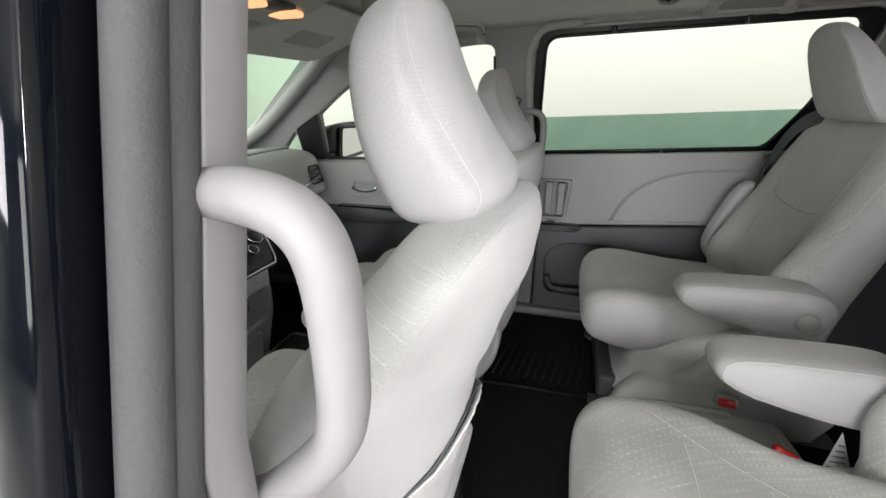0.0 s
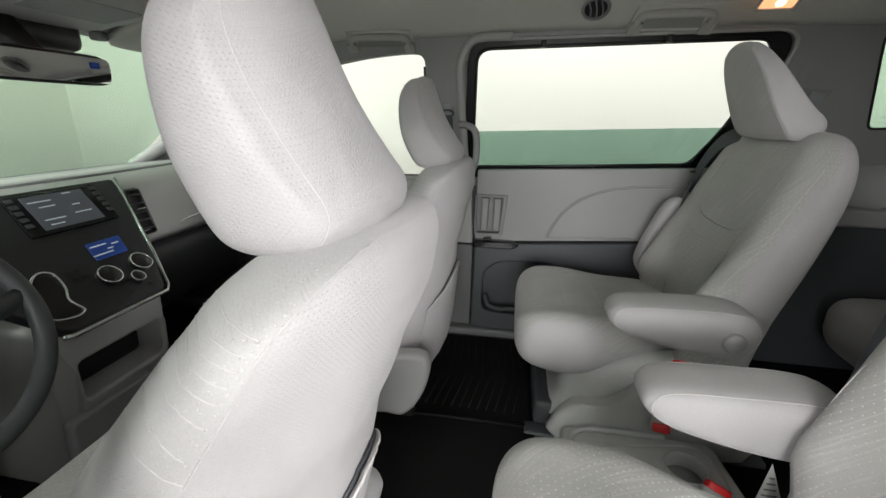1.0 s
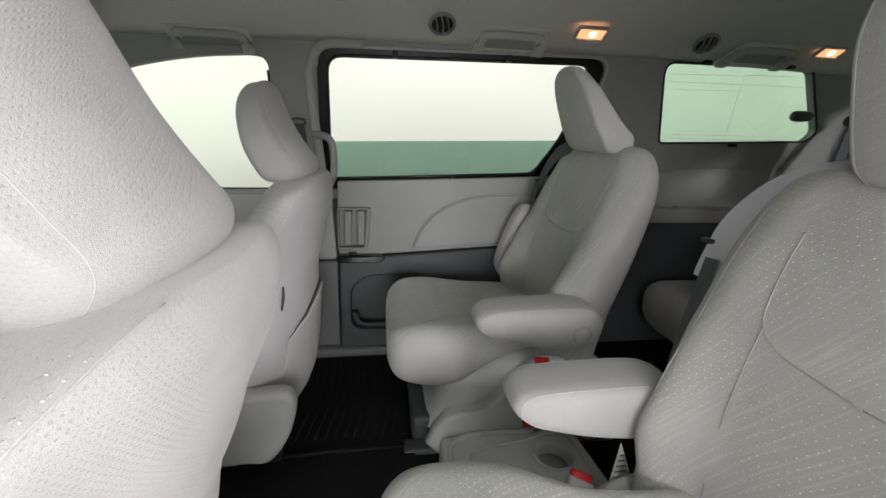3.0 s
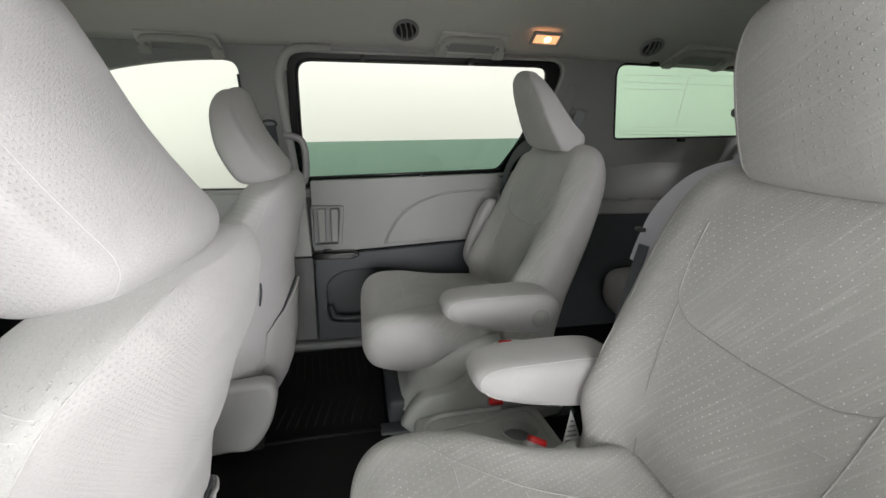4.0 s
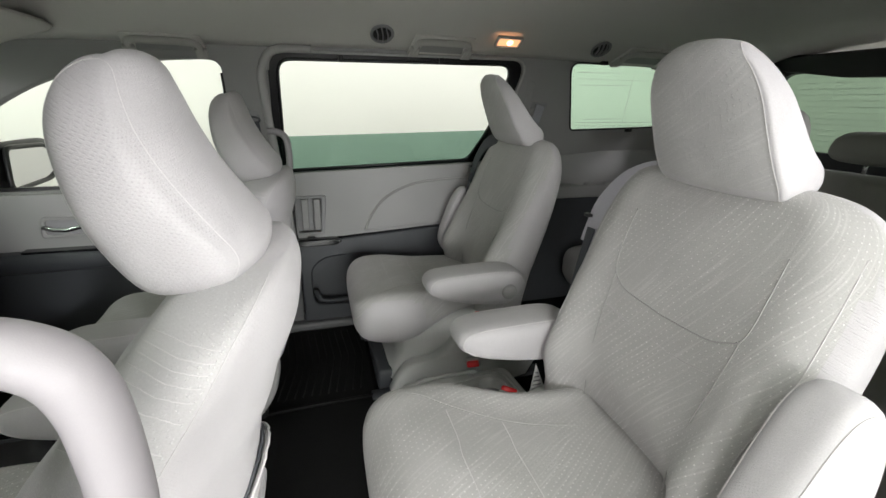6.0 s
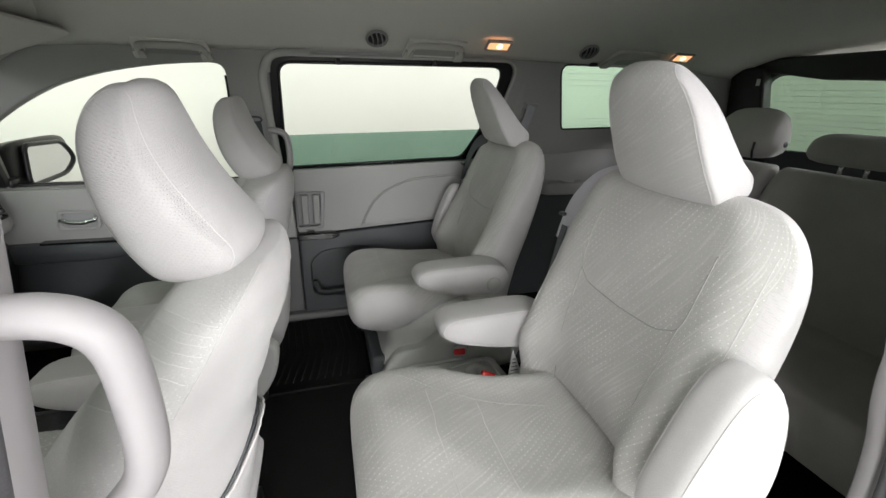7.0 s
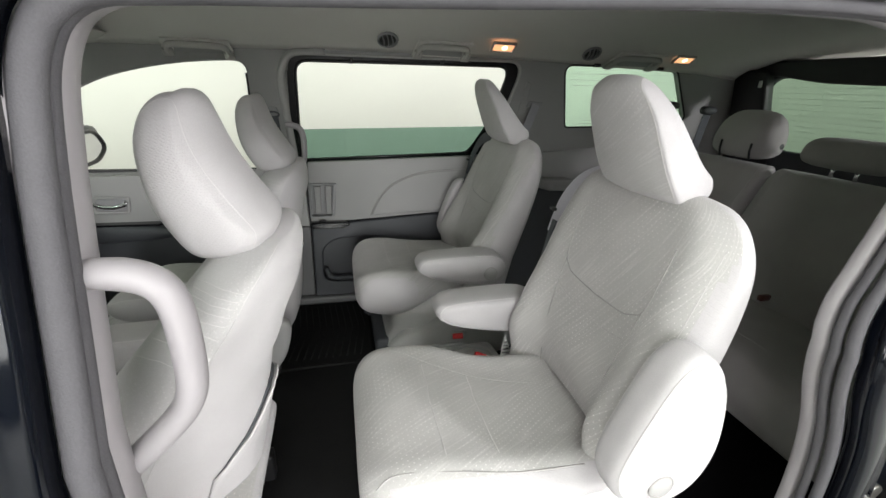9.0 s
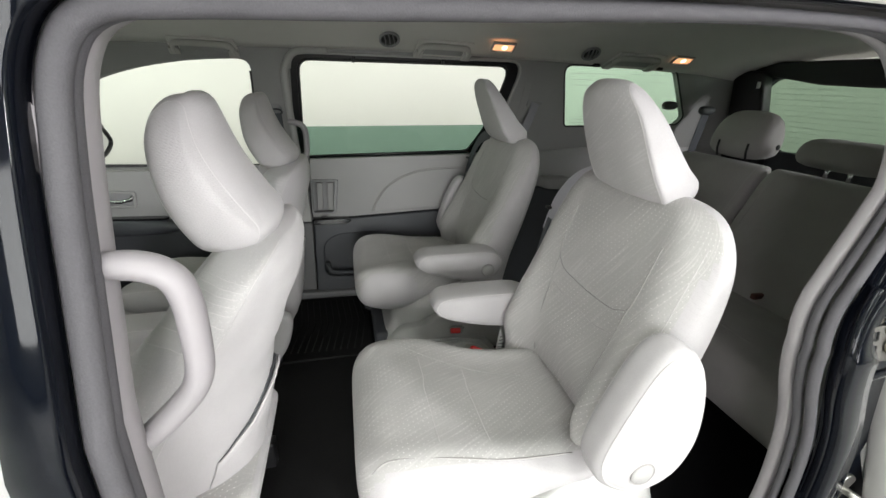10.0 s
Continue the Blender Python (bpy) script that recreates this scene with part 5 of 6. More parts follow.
part("loop", tube([Vector((0.075 + 0.024 * math.cos(a * math.pi / 8), 0.760, 1.296 + 0.011 * math.sin(a * math.pi / 8))) for a in range(16)], 0.004, 8, closed=True), "dark", pb, "dark belt loop")
part("strap", ribbon(spline([(0.075, 0.758, 1.29), (0.082, 0.762, 1.20), (0.09, 0.772, 1.08), (0.095, 0.776, 0.95), (0.10, 0.77, 0.80)], 5, closed=False), 0.042, 0.003, (1, 0, 0)), "belt_dark", pb)
for at in ((1.99, 0.735, 1.385), (2.15, 0.66, 1.37)):
    rb = thing("belt_anchor", at, "dark upper belt anchor by the rear window", "belt anchor", "rear belt anchors")
    part("cap", bun([(at[0] - 0.045, at[2]), (at[0] - 0.03, at[2] + 0.02), (at[0] + 0.03, at[2] + 0.018), (at[0] + 0.045, at[2] - 0.002), (at[0] + 0.02, at[2] - 0.018), (at[0] - 0.03, at[2] - 0.018)], 0.02, 3, 8, at[1], 0, 4)[0], "dark", rb)
    if at[0] > 2.1:
        part("strap", ribbon([(at[0], at[1], at[2] - 0.01), (at[0] - 0.03, at[1] + 0.0, at[2] - 0.2), (at[0] - 0.06, at[1], at[2] - 0.42)], 0.045, 0.003, (1, 0, 0)), "belt_dark", rb)

# ---- grips on the door pillars ----


def pillar_grip(y, dx, r, label):
    """A bent grab handle that stands off its pillar, in the plane of the door opening."""
    ob = thing("grab_handle", (0.06 + dx, y, 0.99), label, "grab handle", "pillar grips")
    path = spline([(x + dx, y, z) for x, z in ((0.104, 1.2578), (0.114, 1.2575), (0.131, 1.256), (0.148, 1.251), (0.1615, 1.241), (0.169, 1.225), (0.172, 1.202), (0.1725, 1.165), (0.1705, 1.130), (0.163, 1.104), (0.146, 1.080), (0.121, 1.054), (0.096, 1.031), (0.072, 1.012))], 5, closed=False)
    part("bar", tube(path, lambda t: r * (1 - 0.10 * max(0.0, 1 - t / 0.15)), 18, flat=0.84), "trimgrey", ob)
    part("end_cover", tube(path[-5:], r * 1.10, 18, flat=0.84), "trimgrey", ob)
    return ob


pillar_grip(-0.739, 0.0, 0.018, "pale grey moulded grab handle on the open door's pillar")
pillar_grip(0.742, 0.018, 0.0145, "grey moulded grab handle on the far door pillar")

# ---- overhead: vents, handles, lamps ----


def rail_place(x, dy=0.0):
    """A frame on the headliner's shoulder above the far windows."""
    return Vector((x, 0.588 + dy, 1.588))


def on_rail(bm, at):
    """Turns a part built flat (facing down) on to the shoulder's slope and sets it there."""
    turned(bm, (0, 0, 0), "X", -34)
    bmesh.ops.translate(bm, verts=bm.verts, vec=at)
    return bm


for x in (0.533, 1.40):
    at = rail_place(x)
    v = thing("air_vent", at, "round slatted air vent in the headliner", "air vent", "ceiling vents")
    ring = tube([(0.036 * math.cos(a * math.pi / 16), 0.036 * math.sin(a * math.pi / 16), -0.004) for a in range(32)], 0.005, 8, closed=True)
    part("bezel", on_rail(ring, at), "mid", v)
    part("well", on_rail(disc((0, 0, 0.0), (0, 0, -1), 0.035, 0.004), at), "black", v)
    for k in (-1, 0, 1):
        w_ = 0.031 if k == 0 else 0.026
        part("slat", on_rail(tube([(k * 0.017 - 0.006, -w_, -0.006), (k * 0.017 + 0.003, 0, -0.009), (k * 0.017 + 0.006, w_, -0.006)], 0.0065, 8, flat=0.35), at), "mid", v)
for x, w_, foot, bar in ((-0.15, 0.118, (0.728, 1.507), (0.668, 1.556)), (0.767, 0.118, (0.70, 1.549), (0.605, 1.596)), (1.66, 0.125, (0.69, 1.552), (0.575, 1.600))):
    h = thing("assist_grip", (x, foot[0], foot[1]), "folding grey assist grip on the headliner", "assist grip", "assist grips")
    a, b = Vector((x, *foot)), Vector((x, *bar))
    down = Vector((0, -(b - a).z, (b - a).y)).normalized()
    if down.z > 0:
        down = -down
    def lay(u, v, w):
        return a + (b - a) * v + Vector((u, 0, 0)) + down * w
    part("base", plate(fillet([(-w_ - 0.006, -0.10), (w_ + 0.006, -0.10), (w_ - 0.006, 0.98), (-w_ + 0.006, 0.98)], [0.01, 0.01, 0.02, 0.02]), (), 0.008, 0.002, lambda u, v, w: lay(u, v, 0.001 - w)), "liner", h)
    # darker plate stands in for the shade in the finger hollow
    part("recess", plate(fillet([(-w_ + 0.034, 0.12), (w_ - 0.034, 0.12), (w_ - 0.040, 0.66), (-w_ + 0.040, 0.66)], 0.008), (), 0.003, 0.001, lambda u, v, w: lay(u, v, 0.0055 - w)), "pillargrey", h, "finger recess, its shade put in as a darker plate")
    part("bar", tube(spline([lay(u, v, w) for u, v, w in ((-w_ + 0.016, 0.02, 0.004), (-w_ + 0.016, 0.35, 0.008), (-w_ + 0.024, 0.70, 0.012), (-w_ + 0.06, 0.80, 0.014), (0, 0.82, 0.015), (w_ - 0.06, 0.80, 0.014), (w_ - 0.024, 0.70, 0.012), (w_ - 0.016, 0.35, 0.008), (w_ - 0.016, 0.02, 0.004))], 5, closed=False), 0.0125, 10, flat=0.8), "gripgrey", h)
    for u in (-w_ + 0.016, w_ - 0.016):
        part("foot", plate(fillet([(u - 0.02, -0.06), (u + 0.02, -0.06), (u + 0.017, 0.42), (u - 0.017, 0.42)], 0.006), (), 0.014, 0.004, lambda u_, v, w: lay(u_, v, 0.010 - w)), "gripgrey", h)
for x, dy in ((0.99, -0.02), (1.865, -0.005)):
    at = rail_place(x, dy)
    l_ = thing("reading_lamp", at, "lit warm reading lamp in the headliner", "reading lamp", "reading lamps")
    part("bezel", on_rail(plate(fillet([(-0.05, -0.026), (0.05, -0.026), (0.05, 0.026), (-0.05, 0.026)], 0.006), (fillet([(-0.042, -0.019), (0.042, -0.019), (0.042, 0.019), (-0.042, 0.019)], 0.005),), 0.012, 0.003, lambda u, v, w: Vector((u, v, w - 0.004))), at), "gripgrey", l_)
    part("lens", on_rail(plate(fillet([(-0.044, -0.021), (0.044, -0.021), (0.044, 0.021), (-0.044, 0.021)], 0.005), (), 0.006, 0.001, lambda u, v, w: Vector((u, v, w - 0.002))), at), "lampglow", l_, "glowing warm lens")
    part("bulb", on_rail(disc((0.006, 0.002, -0.006), (0, 0, -1), 0.012, 0.004, 16), at), "bulb", l_, "bright bulb spot")

# ---- front: dash, stack, wheel, mirror, visor ----
dash = thing("dashboard", (-1.0, MID, 0.55), "grey dashboard with a dark centre stack", "dashboard")
DASH = [(-1.34, 1.04), (-1.25, 1.075), (-1.05, 1.10), (-0.90, 1.102), (-0.83, 1.085), (-0.80, 1.05), (-0.785, 0.98), (-0.765, 0.93), (-0.78, 0.90), (-0.9, 0.86), (-1.2, 0.84), (-1.34, 0.9)]
part("top_pad", bun(DASH, 0.80, 14, 16, MID, 0, 4)[0], "light", dash, "pale grey dash pad")
part("windscreen_ledge", plate(fillet([(-1.32, -0.76), (-0.93, -0.76), (-0.90, -0.3), (-0.90, 0.3), (-0.93, 0.74), (-1.32, 0.74)], 0.03), (), 0.012, 0.004, lambda u, v, w: Vector((u, v, 1.103 - 0.13 * max(0, -1.05 - u) + w))), "mid", dash, "darker ledge under the windscreen")
part("lower_dash", bun([(-1.3, 0.60), (-1.25, 0.86), (-0.9, 0.89), (-0.80, 0.86), (-0.80, 0.74), (-0.88, 0.62)], 0.79, 14, 12, MID, 0, 4)[0], "face", dash, "black lower dash and glovebox")
part("knee_panel", bun([(-1.1, 0.46), (-1.0, 0.80), (-0.84, 0.87), (-0.755, 0.85), (-0.735, 0.78), (-0.77, 0.62), (-0.86, 0.46)], 0.275, 8, 12, -0.50, 0, 4)[0], "light", dash, "pale grey knee panel")
part("accent_strip", tube([(-0.772, y, z) for y, z in ((0.22, 0.925), (0.35, 0.932), (0.55, 0.955), (0.7, 0.985))], 0.006, 8), "chrome", dash, "chrome accent strip")


def air_outlet(y, z, w_, h_, x):
    vt = part("air_outlet", plate(fillet([(y - w_, z - h_), (y + w_, z - h_), (y + w_ * 0.85, z + h_), (y - w_ * 0.85, z + h_)], 0.012), (fillet([(y - w_ + 0.007, z - h_ + 0.007), (y + w_ - 0.007, z - h_ + 0.007), (y + w_ * 0.85 - 0.007, z + h_ - 0.007), (y - w_ * 0.85 + 0.007, z + h_ - 0.007)], 0.008),), 0.02, 0.004, lambda u, v, w: Vector((x + w - 0.25 * (v - z), u, v))), "black", dash, "black slatted outlet")
    part("outlet_back", plate([(y - w_, z - h_), (y + w_, z - h_), (y + w_ * 0.85, z + h_), (y - w_ * 0.85, z + h_)], (), 0.004, 0.001, lambda u, v, w: Vector((x + w - 0.01 - 0.25 * (v - z), u, v))), "black", vt)
    for k in range(5):
        zz = z - h_ + 0.018 + k * (2 * h_ - 0.036) / 4
        part("outlet_slat", box((x + 0.003 - 0.25 * (zz - z), y, zz), (0.014, 2 * w_ - 0.016, 0.004), 0.001), "dark", vt)
    part("outlet_tab", box((x + 0.013, y, z + 0.01), (0.004, 0.03, 0.005), 0.001), "chrome", vt)


air_outlet(0.235, 1.0, 0.03, 0.068, -0.775)
air_outlet(0.69, 0.995, 0.045, 0.04, -0.79)


def stack(u, v, w):
    """Places on the leaning centre stack: u across, v up along it, w proud of it."""
    return Vector((-0.52 - 0.755 * v + 0.656 * w, u, 0.853 + 0.656 * v + 0.755 * w))


console = thing("centre_stack", (-0.7, 0.0, 0.55), "dark centre stack with screen, climate dials and storage", "control panel")
part("bezel", plate(fillet([(-0.21, 0.0), (0.02, 0.0), (0.075, 0.10), (0.19, 0.37), (-0.19, 0.37), (-0.27, 0.12)], 0.02), (), 0.03, 0.006, stack), "face", console, "charcoal stack face")
part("edge_trim", tube([stack(u, v, 0.012) for u, v in ((-0.23, 0.0), (-0.21, -0.005), (0.02, -0.005), (0.035, 0.01), (0.08, 0.10), (0.195, 0.37))], 0.005, 8), "chrome", console, "satin silver edge trim")
body = part("body", plate(fillet([(-0.22, 0.43), (0.03, 0.43), (0.045, 0.865), (-0.24, 0.865)], 0.02), (fillet([(-0.19, 0.68), (0.02, 0.68), (0.025, 0.775), (-0.19, 0.775)], 0.015),), 0.30, 0.01, lambda u, v, w: Vector((-0.70 + w - 0.25 * max(0, 0.7 - v), u, v))), "light", console, "pale grey stack body")
part("bin", plate([(-0.2, 0.67), (0.03, 0.67), (0.03, 0.785), (-0.2, 0.785)], (), 0.01, 0.002, lambda u, v, w: Vector((-0.64 + w, u, v))), "black", console, "black open storage bin")
scr = part("screen", plate(fillet([(-0.115, 0.235), (0.095, 0.235), (0.115, 0.355), (-0.095, 0.355)], 0.006), (), 0.008, 0.002, lambda u, v, w: stack(u, v, w + 0.016)), "gloss", console, "gloss black screen unit")
part("display", plate([(-0.08, 0.245), (0.06, 0.245), (0.075, 0.345), (-0.065, 0.345)], (), 0.002, 0.0005, lambda u, v, w: stack(u, v, w + 0.0215)), "screen", scr, "lit grey display")
for u, v, w_ in ((-0.035, 0.325, 0.05), (-0.03, 0.308, 0.035), (-0.04, 0.27, 0.045), (0.03, 0.30, 0.018), (0.03, 0.275, 0.04), (0.035, 0.338, 0.02), (-0.045, 0.255, 0.03)):
    part("screen_line", plate([(u - w_ / 2, v), (u + w_ / 2, v), (u + w_ / 2, v + 0.0025), (u - w_ / 2, v + 0.0025)], (), 0.001, 0.0002, lambda a, b, w: stack(a, b, w + 0.023)), "glyph", scr)
for k in range(5):
    for s, u in ((-1, -0.098), (1, 0.092)):
        part("key", plate(fillet([(u - 0.008 + k * 0.003, 0.26 + k * 0.019), (u + 0.008 + k * 0.003, 0.26 + k * 0.019), (u + 0.008 + k * 0.003, 0.271 + k * 0.019), (u - 0.008 + k * 0.003, 0.271 + k * 0.019)], 0.002), (), 0.003, 0.001, lambda a, b, w: stack(a, b, w + 0.0215)), "dark", scr)
dsp = part("climate_display", plate(fillet([(-0.05, 0.135), (0.03, 0.135), (0.045, 0.185), (-0.04, 0.185)], 0.003), (), 0.004, 0.001, lambda u, v, w: stack(u, v, w + 0.0165)), "lcd", console, "blue climate display")
for u, v, w_ in ((-0.02, 0.17, 0.04), (0.0, 0.155, 0.015), (-0.025, 0.145, 0.05), (0.02, 0.165, 0.018)):
    part("display_mark", plate([(u - w_ / 2, v), (u + w_ / 2, v), (u + w_ / 2, v + 0.003), (u - w_ / 2, v + 0.003)], (), 0.001, 0.0002, lambda a, b, w: stack(a, b, w + 0.0192)), "glyph", dsp)
for u, v, r in ((-0.065, 0.085, 0.024), (0.022, 0.09, 0.024), (-0.018, 0.055, 0.015)):
    c = stack(u, v, 0.02)
    dl = part("dial", disc(c, (0.656, 0, 0.755), r, 0.02), "black", console, "climate dial")
    part("dial_ring", tube([stack(u + r * math.cos(a * math.pi / 12), v + r * math.sin(a * math.pi / 12), 0.029) for a in range(24)], 0.0022, 6, closed=True), "chrome", dl)
for u, v in ((-0.12, 0.13), (-0.10, 0.13), (-0.118, 0.11), (-0.098, 0.11), (-0.04, 0.06), (-0.05, 0.03), (0.0, 0.03), (0.045, 0.13)):
    part("key", plate(fillet([(u - 0.007, v - 0.005), (u + 0.007, v - 0.005), (u + 0.007, v + 0.005), (u - 0.007, v + 0.005)], 0.002), (), 0.004, 0.001, lambda a, b, w: stack(a, b, w + 0.0155)), "black", console)
part("shift_gate", tube([stack(u, v, 0.016) for u, v in [(p.x, p.y) for p in spline([(-0.22, 0.05, 0), (-0.20, 0.12, 0), (-0.17, 0.15, 0), (-0.145, 0.14, 0), (-0.15, 0.10, 0), (-0.165, 0.07, 0), (-0.16, 0.035, 0), (-0.19, 0.03, 0)], 5)]], 0.003, 6, closed=True), "chrome", console, "chrome shift gate outline")
part("shift_gate_well", plate(fillet([(-0.215, 0.035), (-0.16, 0.035), (-0.15, 0.14), (-0.19, 0.145)], 0.012), (), 0.004, 0.001, lambda u, v, w: stack(u, v, w + 0.014)), "black", console)
part("lower_pocket", plate(fillet([(-0.25, 0.56), (-0.06, 0.56), (-0.03, 0.655), (-0.24, 0.655)], 0.02), (), 0.03, 0.006, lambda u, v, w: Vector((-0.56 + w + 0.1 * (0.655 - v), u, v))), "mid", console, "grey lower pocket")

cc = thing("centre_console", (-0.35, -0.02, 0.43), "low dark floor console with silver trim between the front seats", "console")
part("body", plate(fillet([(-0.55, -0.14), (-0.15, -0.14), (-0.15, 0.10), (-0.55, 0.10)], 0.03), (), 0.16, 0.015, lambda u, v, w: Vector((u, v, 0.50 + w))), "dark", cc)
part("lid", plate(fillet([(-0.52, -0.10), (-0.20, -0.10), (-0.20, 0.06), (-0.52, 0.06)], 0.015), (), 0.012, 0.004, lambda u, v, w: Vector((u, v, 0.588 + w))), "gloss", cc)
part("trim", tube([(-0.5, -0.115, 0.583), (-0.2, -0.115, 0.583)], 0.005, 8), "chrome", cc)

wheel = thing("steering_wheel", (-0.5, -0.46, 0.96), "dark grey steering wheel", "steering wheel")
wt = Matrix.Rotation(radians(-25), 3, "Y")
wc = Vector((-0.5, -0.46, 0.965))
part("rim", tube([wc + wt @ Vector((0, 0.19 * math.cos(a * math.pi / 24), 0.19 * math.sin(a * math.pi / 24))) for a in range(48)], 0.016, 12, closed=True), "dark", wheel)
hub_, _ = bun([(-0.05, -0.06), (-0.03, -0.075), (0.02, -0.06), (0.03, 0), (0.02, 0.05), (-0.03, 0.06)], 0.085, 3, 10, 0, 0, 4)
for v_ in hub_.verts:
    v_.co = wc + wt @ v_.co
part("hub", hub_, "dark", wheel)
for s in (-1, 1):
    part("spoke", tube([wc + wt @ Vector((0.0, s * 0.06, 0.0)), wc + wt @ Vector((0.005, s * 0.12, 0.0)), wc + wt @ Vector((0, s * 0.185, 0.01))], 0.02, 8, flat=0.5), "dark", wheel)
part("column", tube([wc, wc + Vector((-0.32, 0, -0.1))], 0.045, 12), "dark", wheel)

rm = thing("rear_view_mirror", (-0.55, -0.08, 1.40), "black rear-view mirror on the windscreen", "mirror")
part("housing", bun([(-0.585, 1.345), (-0.59, 1.37), (-0.58, 1.395), (-0.555, 1.398), (-0.548, 1.37), (-0.552, 1.34)], 0.125, 7, 12, -0.09, 0, 4)[0], "black", rm)
part("glass", plate(fillet([(-0.205, 1.343), (0.025, 1.343), (0.03, 1.393), (-0.20, 1.393)], 0.016), (), 0.003, 0.0008, lambda u, v, w: Vector((-0.546 + w - 0.06 * (v - 1.37) + 0.02 * u, u, v))), "mirror", rm, "mirror glass")
part("compass", plate([(-0.015, 1.372), (0.003, 1.372), (0.003, 1.384), (-0.015, 1.384)], (), 0.001, 0.0002, lambda u, v, w: Vector((-0.5428 + w + 0.02 * u, u, v))), "lcd", rm, "small blue readout")
part("mount", tube([(-0.58, -0.09, 1.39), (-0.66, -0.08, 1.43), (-0.71, -0.07, 1.48)], lambda t: 0.02 + 0.035 * t, 10), "black", rm)
solo("sensor_cover", box((-0.715, -0.015, 1.448), (0.12, 0.20, 0.07), 0.02), "black", "black sensor cover above the mirror", "cover")

for y in (0.42, -0.46):
    vs = thing("sun_visor", (-0.62, y, 1.52), "grey cloth sun visor folded up", "sun visor", "sun visors")
    vb, _ = bun([(-0.73, 1.453), (-0.72, 1.473), (-0.57, 1.525), (-0.43, 1.563), (-0.405, 1.56), (-0.41, 1.547), (-0.55, 1.50), (-0.70, 1.449)], 0.24, 9, 14, y, 0, 4)
    part("board", vb, "liner", vs)
    part("mirror_lid", plate(fillet([(-0.10, -0.045), (0.10, -0.045), (0.10, 0.045), (-0.10, 0.045)], 0.01), (), 0.008, 0.003, lambda u, v, w: Vector((-0.565 + v * 0.93, y + u, 1.496 + v * 0.36 + w))), "light", vs, "grey vanity lid")
    part("clip", box((-0.71, y - 0.25, 1.465), (0.03, 0.03, 0.02), 0.005), "mid", vs)
oc = thing("overhead_console", (-0.48, MID, 1.6), "grey overhead console with two lit warm map lamps", "overhead console")
part("shell", bun([(-0.665, 1.462), (-0.6, 1.468), (-0.45, 1.488), (-0.32, 1.515), (-0.26, 1.57), (-0.3, 1.64), (-0.6, 1.60), (-0.68, 1.50)], 0.15, 6, 12, MID, 0, 4)[0], "light", oc)
for s in (-1, 1):
    part("map_lamp", box((-0.385, MID + s * 0.065, 1.497), (0.07, 0.05, 0.014), 0.006), "lampglow", oc, "glowing warm map lamp")
part("tray_door", box((-0.36, MID, 1.502), (0.06, 0.06, 0.012), 0.004), "dark", oc)
part("tray_lid", plate(fillet([(-0.58, MID - 0.09), (-0.47, MID - 0.09), (-0.47, MID + 0.09), (-0.58, MID + 0.09)], 0.015), (), 0.006, 0.002, lambda u, v, w: Vector((u, v, 1.472 + 0.13 * (u + 0.58) + w))), "mid", oc, "grey flip-down lid")
solo("header", bun([(-0.745, 1.468), (-0.70, 1.480), (-0.55, 1.535), (-0.42, 1.60), (-0.38, 1.66), (-0.6, 1.63), (-0.73, 1.52)], 0.66, 12, 16, MID, 0, 4)[0], "liner", "grey cloth header above the windscreen", "trim", kind="structure")

em = thing("wing_mirror", (-0.78, 1.0, 1.02), "black wing mirror outside the passenger window", "mirror")
part("housing", bun([(-0.92, 1.05), (-0.94, 1.10), (-0.91, 1.17), (-0.84, 1.195), (-0.80, 1.19), (-0.795, 1.10), (-0.805, 1.03), (-0.85, 1.02)], 0.22, 4, 14, 1.085, 0, 4)[0], "black", em, "black mirror shell")
part("glass", plate(fillet([(0.925, 1.035), (1.18, 1.045), (1.265, 1.09), (1.20, 1.165), (0.955, 1.175)], [0.04, 0.05, 0.04, 0.05, 0.03]), (), 0.004, 0.001, lambda u, v, w: Vector((-0.788 + w, u, v))), "mirror", em, "mirror glass")
part("rim", tube([Vector((-0.785, p.x, p.y)) for p in fillet([(0.918, 1.028), (1.183, 1.038), (1.274, 1.09), (1.205, 1.172), (0.948, 1.182)], [0.04, 0.05, 0.04, 0.05, 0.03])], 0.009, 8, closed=True), "black", em, "black mirror rim")
part("stem", box((-0.83, 0.90, 1.05), (0.06, 0.1, 0.04), 0.01), "black", em)

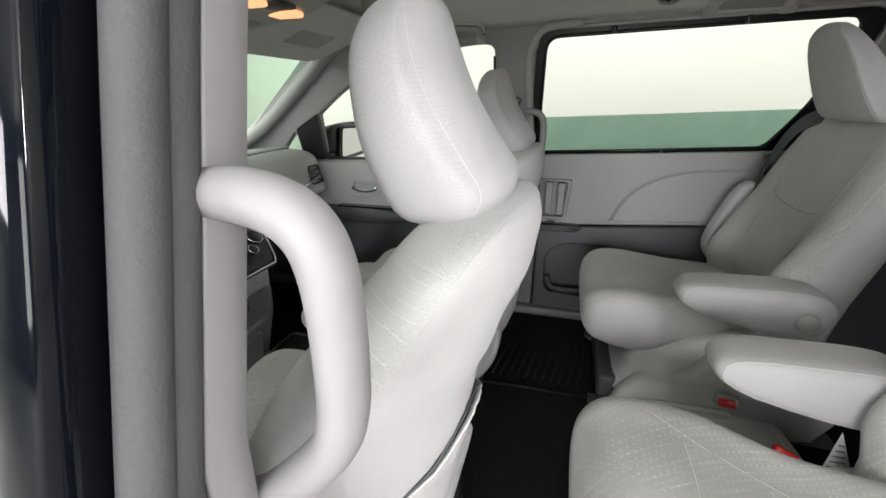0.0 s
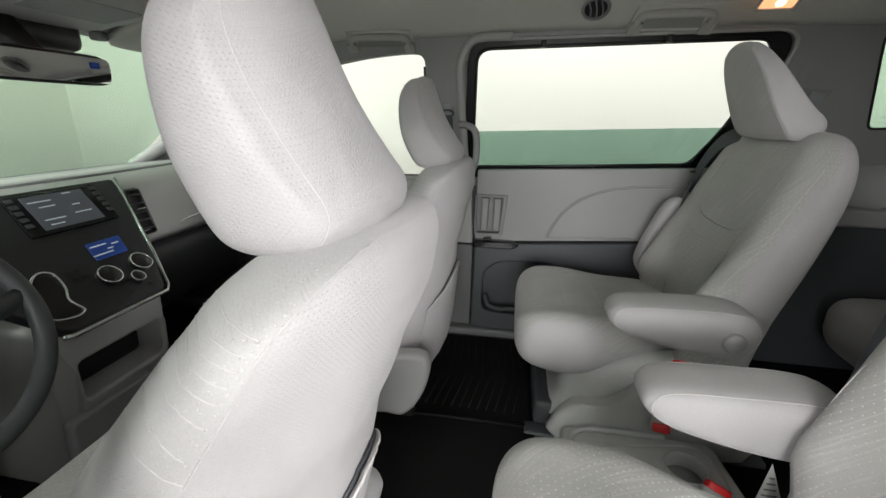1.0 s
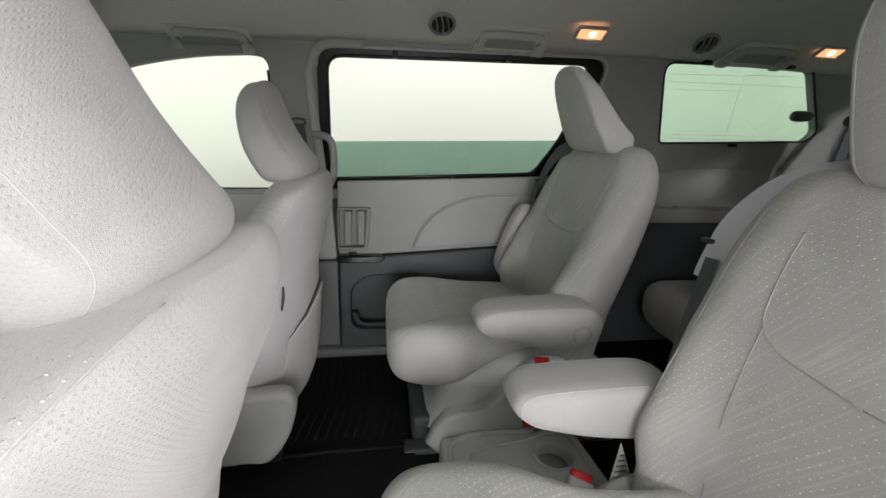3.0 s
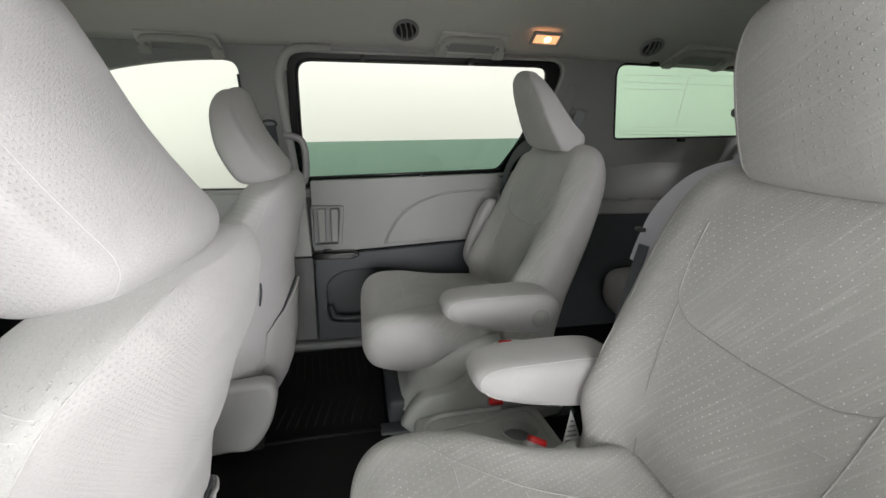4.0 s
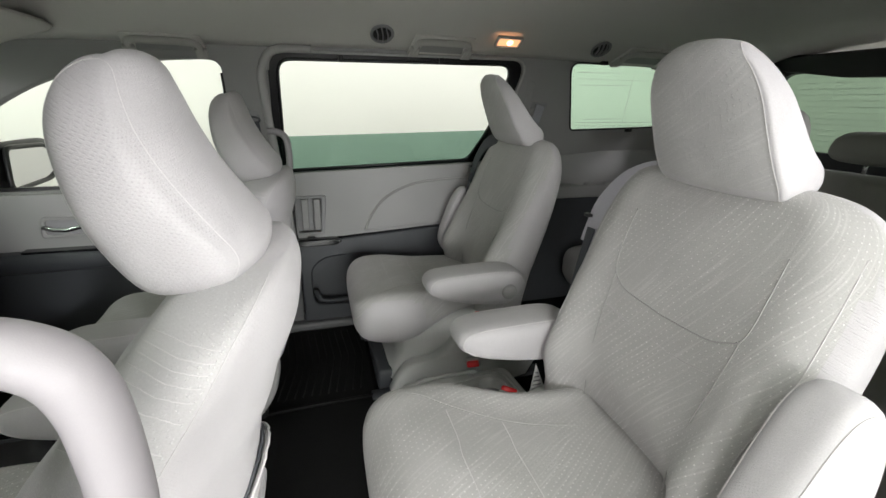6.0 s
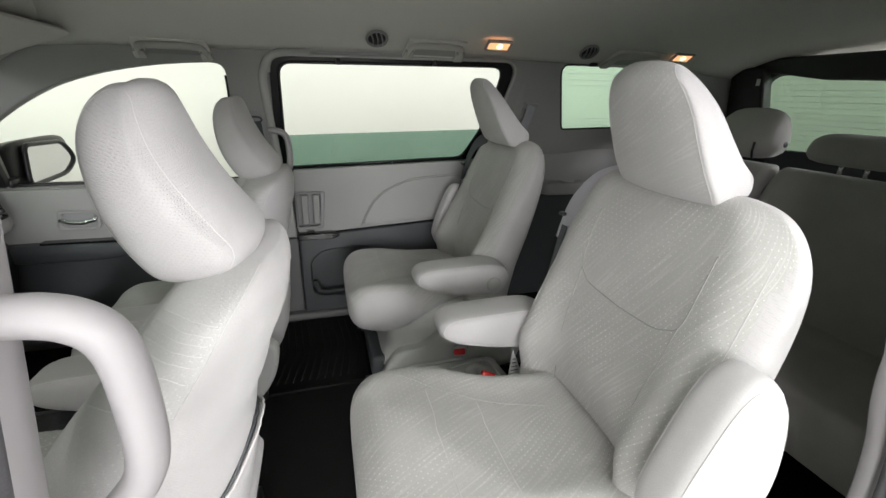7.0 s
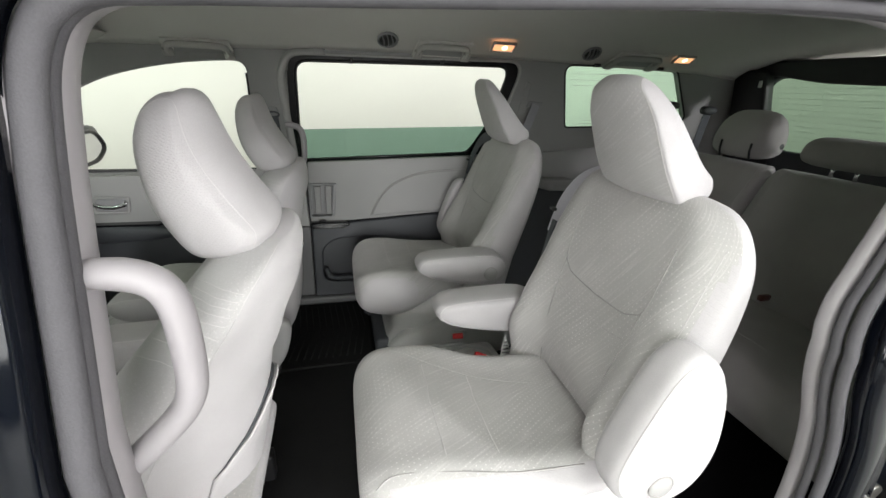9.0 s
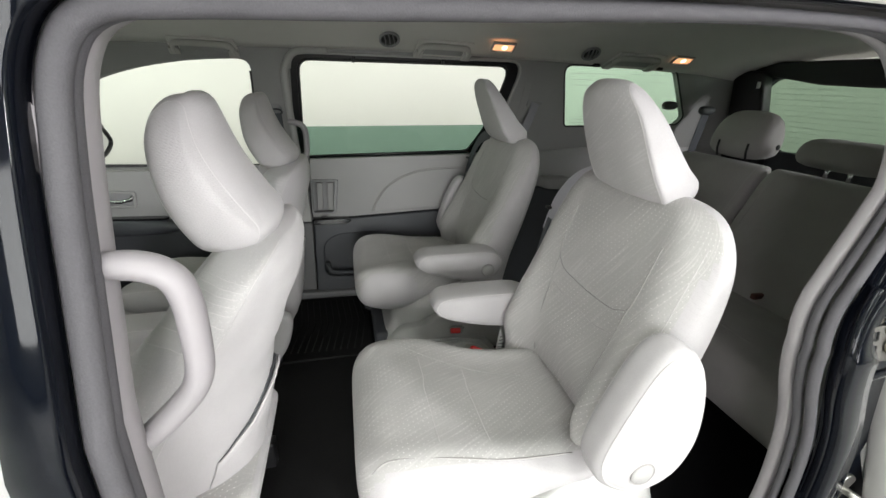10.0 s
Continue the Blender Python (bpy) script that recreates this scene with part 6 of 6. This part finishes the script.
# ---- latch gear on the open door's rear frame ----
jamb = lambda u, v, w: Vector((u, opening_y(v) - 0.062 + w, v))
br = thing("door_check_bracket", (1.08, -0.81, 1.12), "steel check bracket bolted to the black rear door jamb", "bracket")
part("plate", plate(fillet([(1.04, 1.095), (1.17, 1.085), (1.19, 1.165), (1.12, 1.175), (1.045, 1.155)], 0.008), (), 0.008, 0.002, jamb), "darksteel", br)
part("slotted_tab", plate(fillet([(1.042, 1.10), (1.068, 1.098), (1.072, 1.152), (1.046, 1.15)], 0.004), (fillet([(1.05, 1.108), (1.06, 1.108), (1.06, 1.124), (1.05, 1.124)], 0.003), fillet([(1.052, 1.13), (1.062, 1.13), (1.062, 1.144), (1.052, 1.144)], 0.003)), 0.006, 0.001, lambda u, v, w: jamb(u, v, w - 0.009)), "darksteel", br)
for u, v in ((1.09, 1.145), (1.10, 1.115)):
    part("bolt", disc(jamb(u, v, -0.008), (0, -1, 0), 0.012, 0.010, 6), "brass", br, "brassy hexagon bolt")
part("arm", plate(fillet([(1.10, 1.155), (1.30, 1.17), (1.30, 1.185), (1.10, 1.175)], 0.004), (), 0.012, 0.002, lambda u, v, w: jamb(u, v, w - 0.014)), "darksteel", br, "steel check arm")
part("recess_lip", tube(spline([jamb(u, v, -0.004) for u, v in ((1.06, 1.20), (1.035, 1.16), (1.022, 1.11), (1.028, 1.075), (1.05, 1.06), (1.09, 1.066), (1.16, 1.075), (1.3, 1.08))], 5, closed=False), 0.006, 8), "paint", br, "black pressed recess edge")
st = thing("door_striker", jamb(1.175, 0.81, 0), "steel door striker on the black rear jamb", "striker")
part("plate", plate(fillet([(1.145, 0.78), (1.165, 0.772), (1.195, 0.825), (1.18, 0.84), (1.165, 0.835)], 0.008), (), 0.008, 0.002, jamb), "metal", st)
part("pin", tube([jamb(1.17, 0.808, 0), jamb(1.175, 0.808, -0.022), jamb(1.185, 0.80, -0.028)], 0.007, 10), "metal", st)
fb_ = thing("frame_bolt", jamb(1.216, 0.906, 0), "round steel bolt on the black rear jamb", "bolt")
part("washer", disc(jamb(1.216, 0.906, -0.002), (0, -1, 0), 0.017, 0.006, 20), "metal", fb_)
part("head", disc(jamb(1.216, 0.906, -0.006), (0, -1, 0), 0.010, 0.008, 12), "metal", fb_)
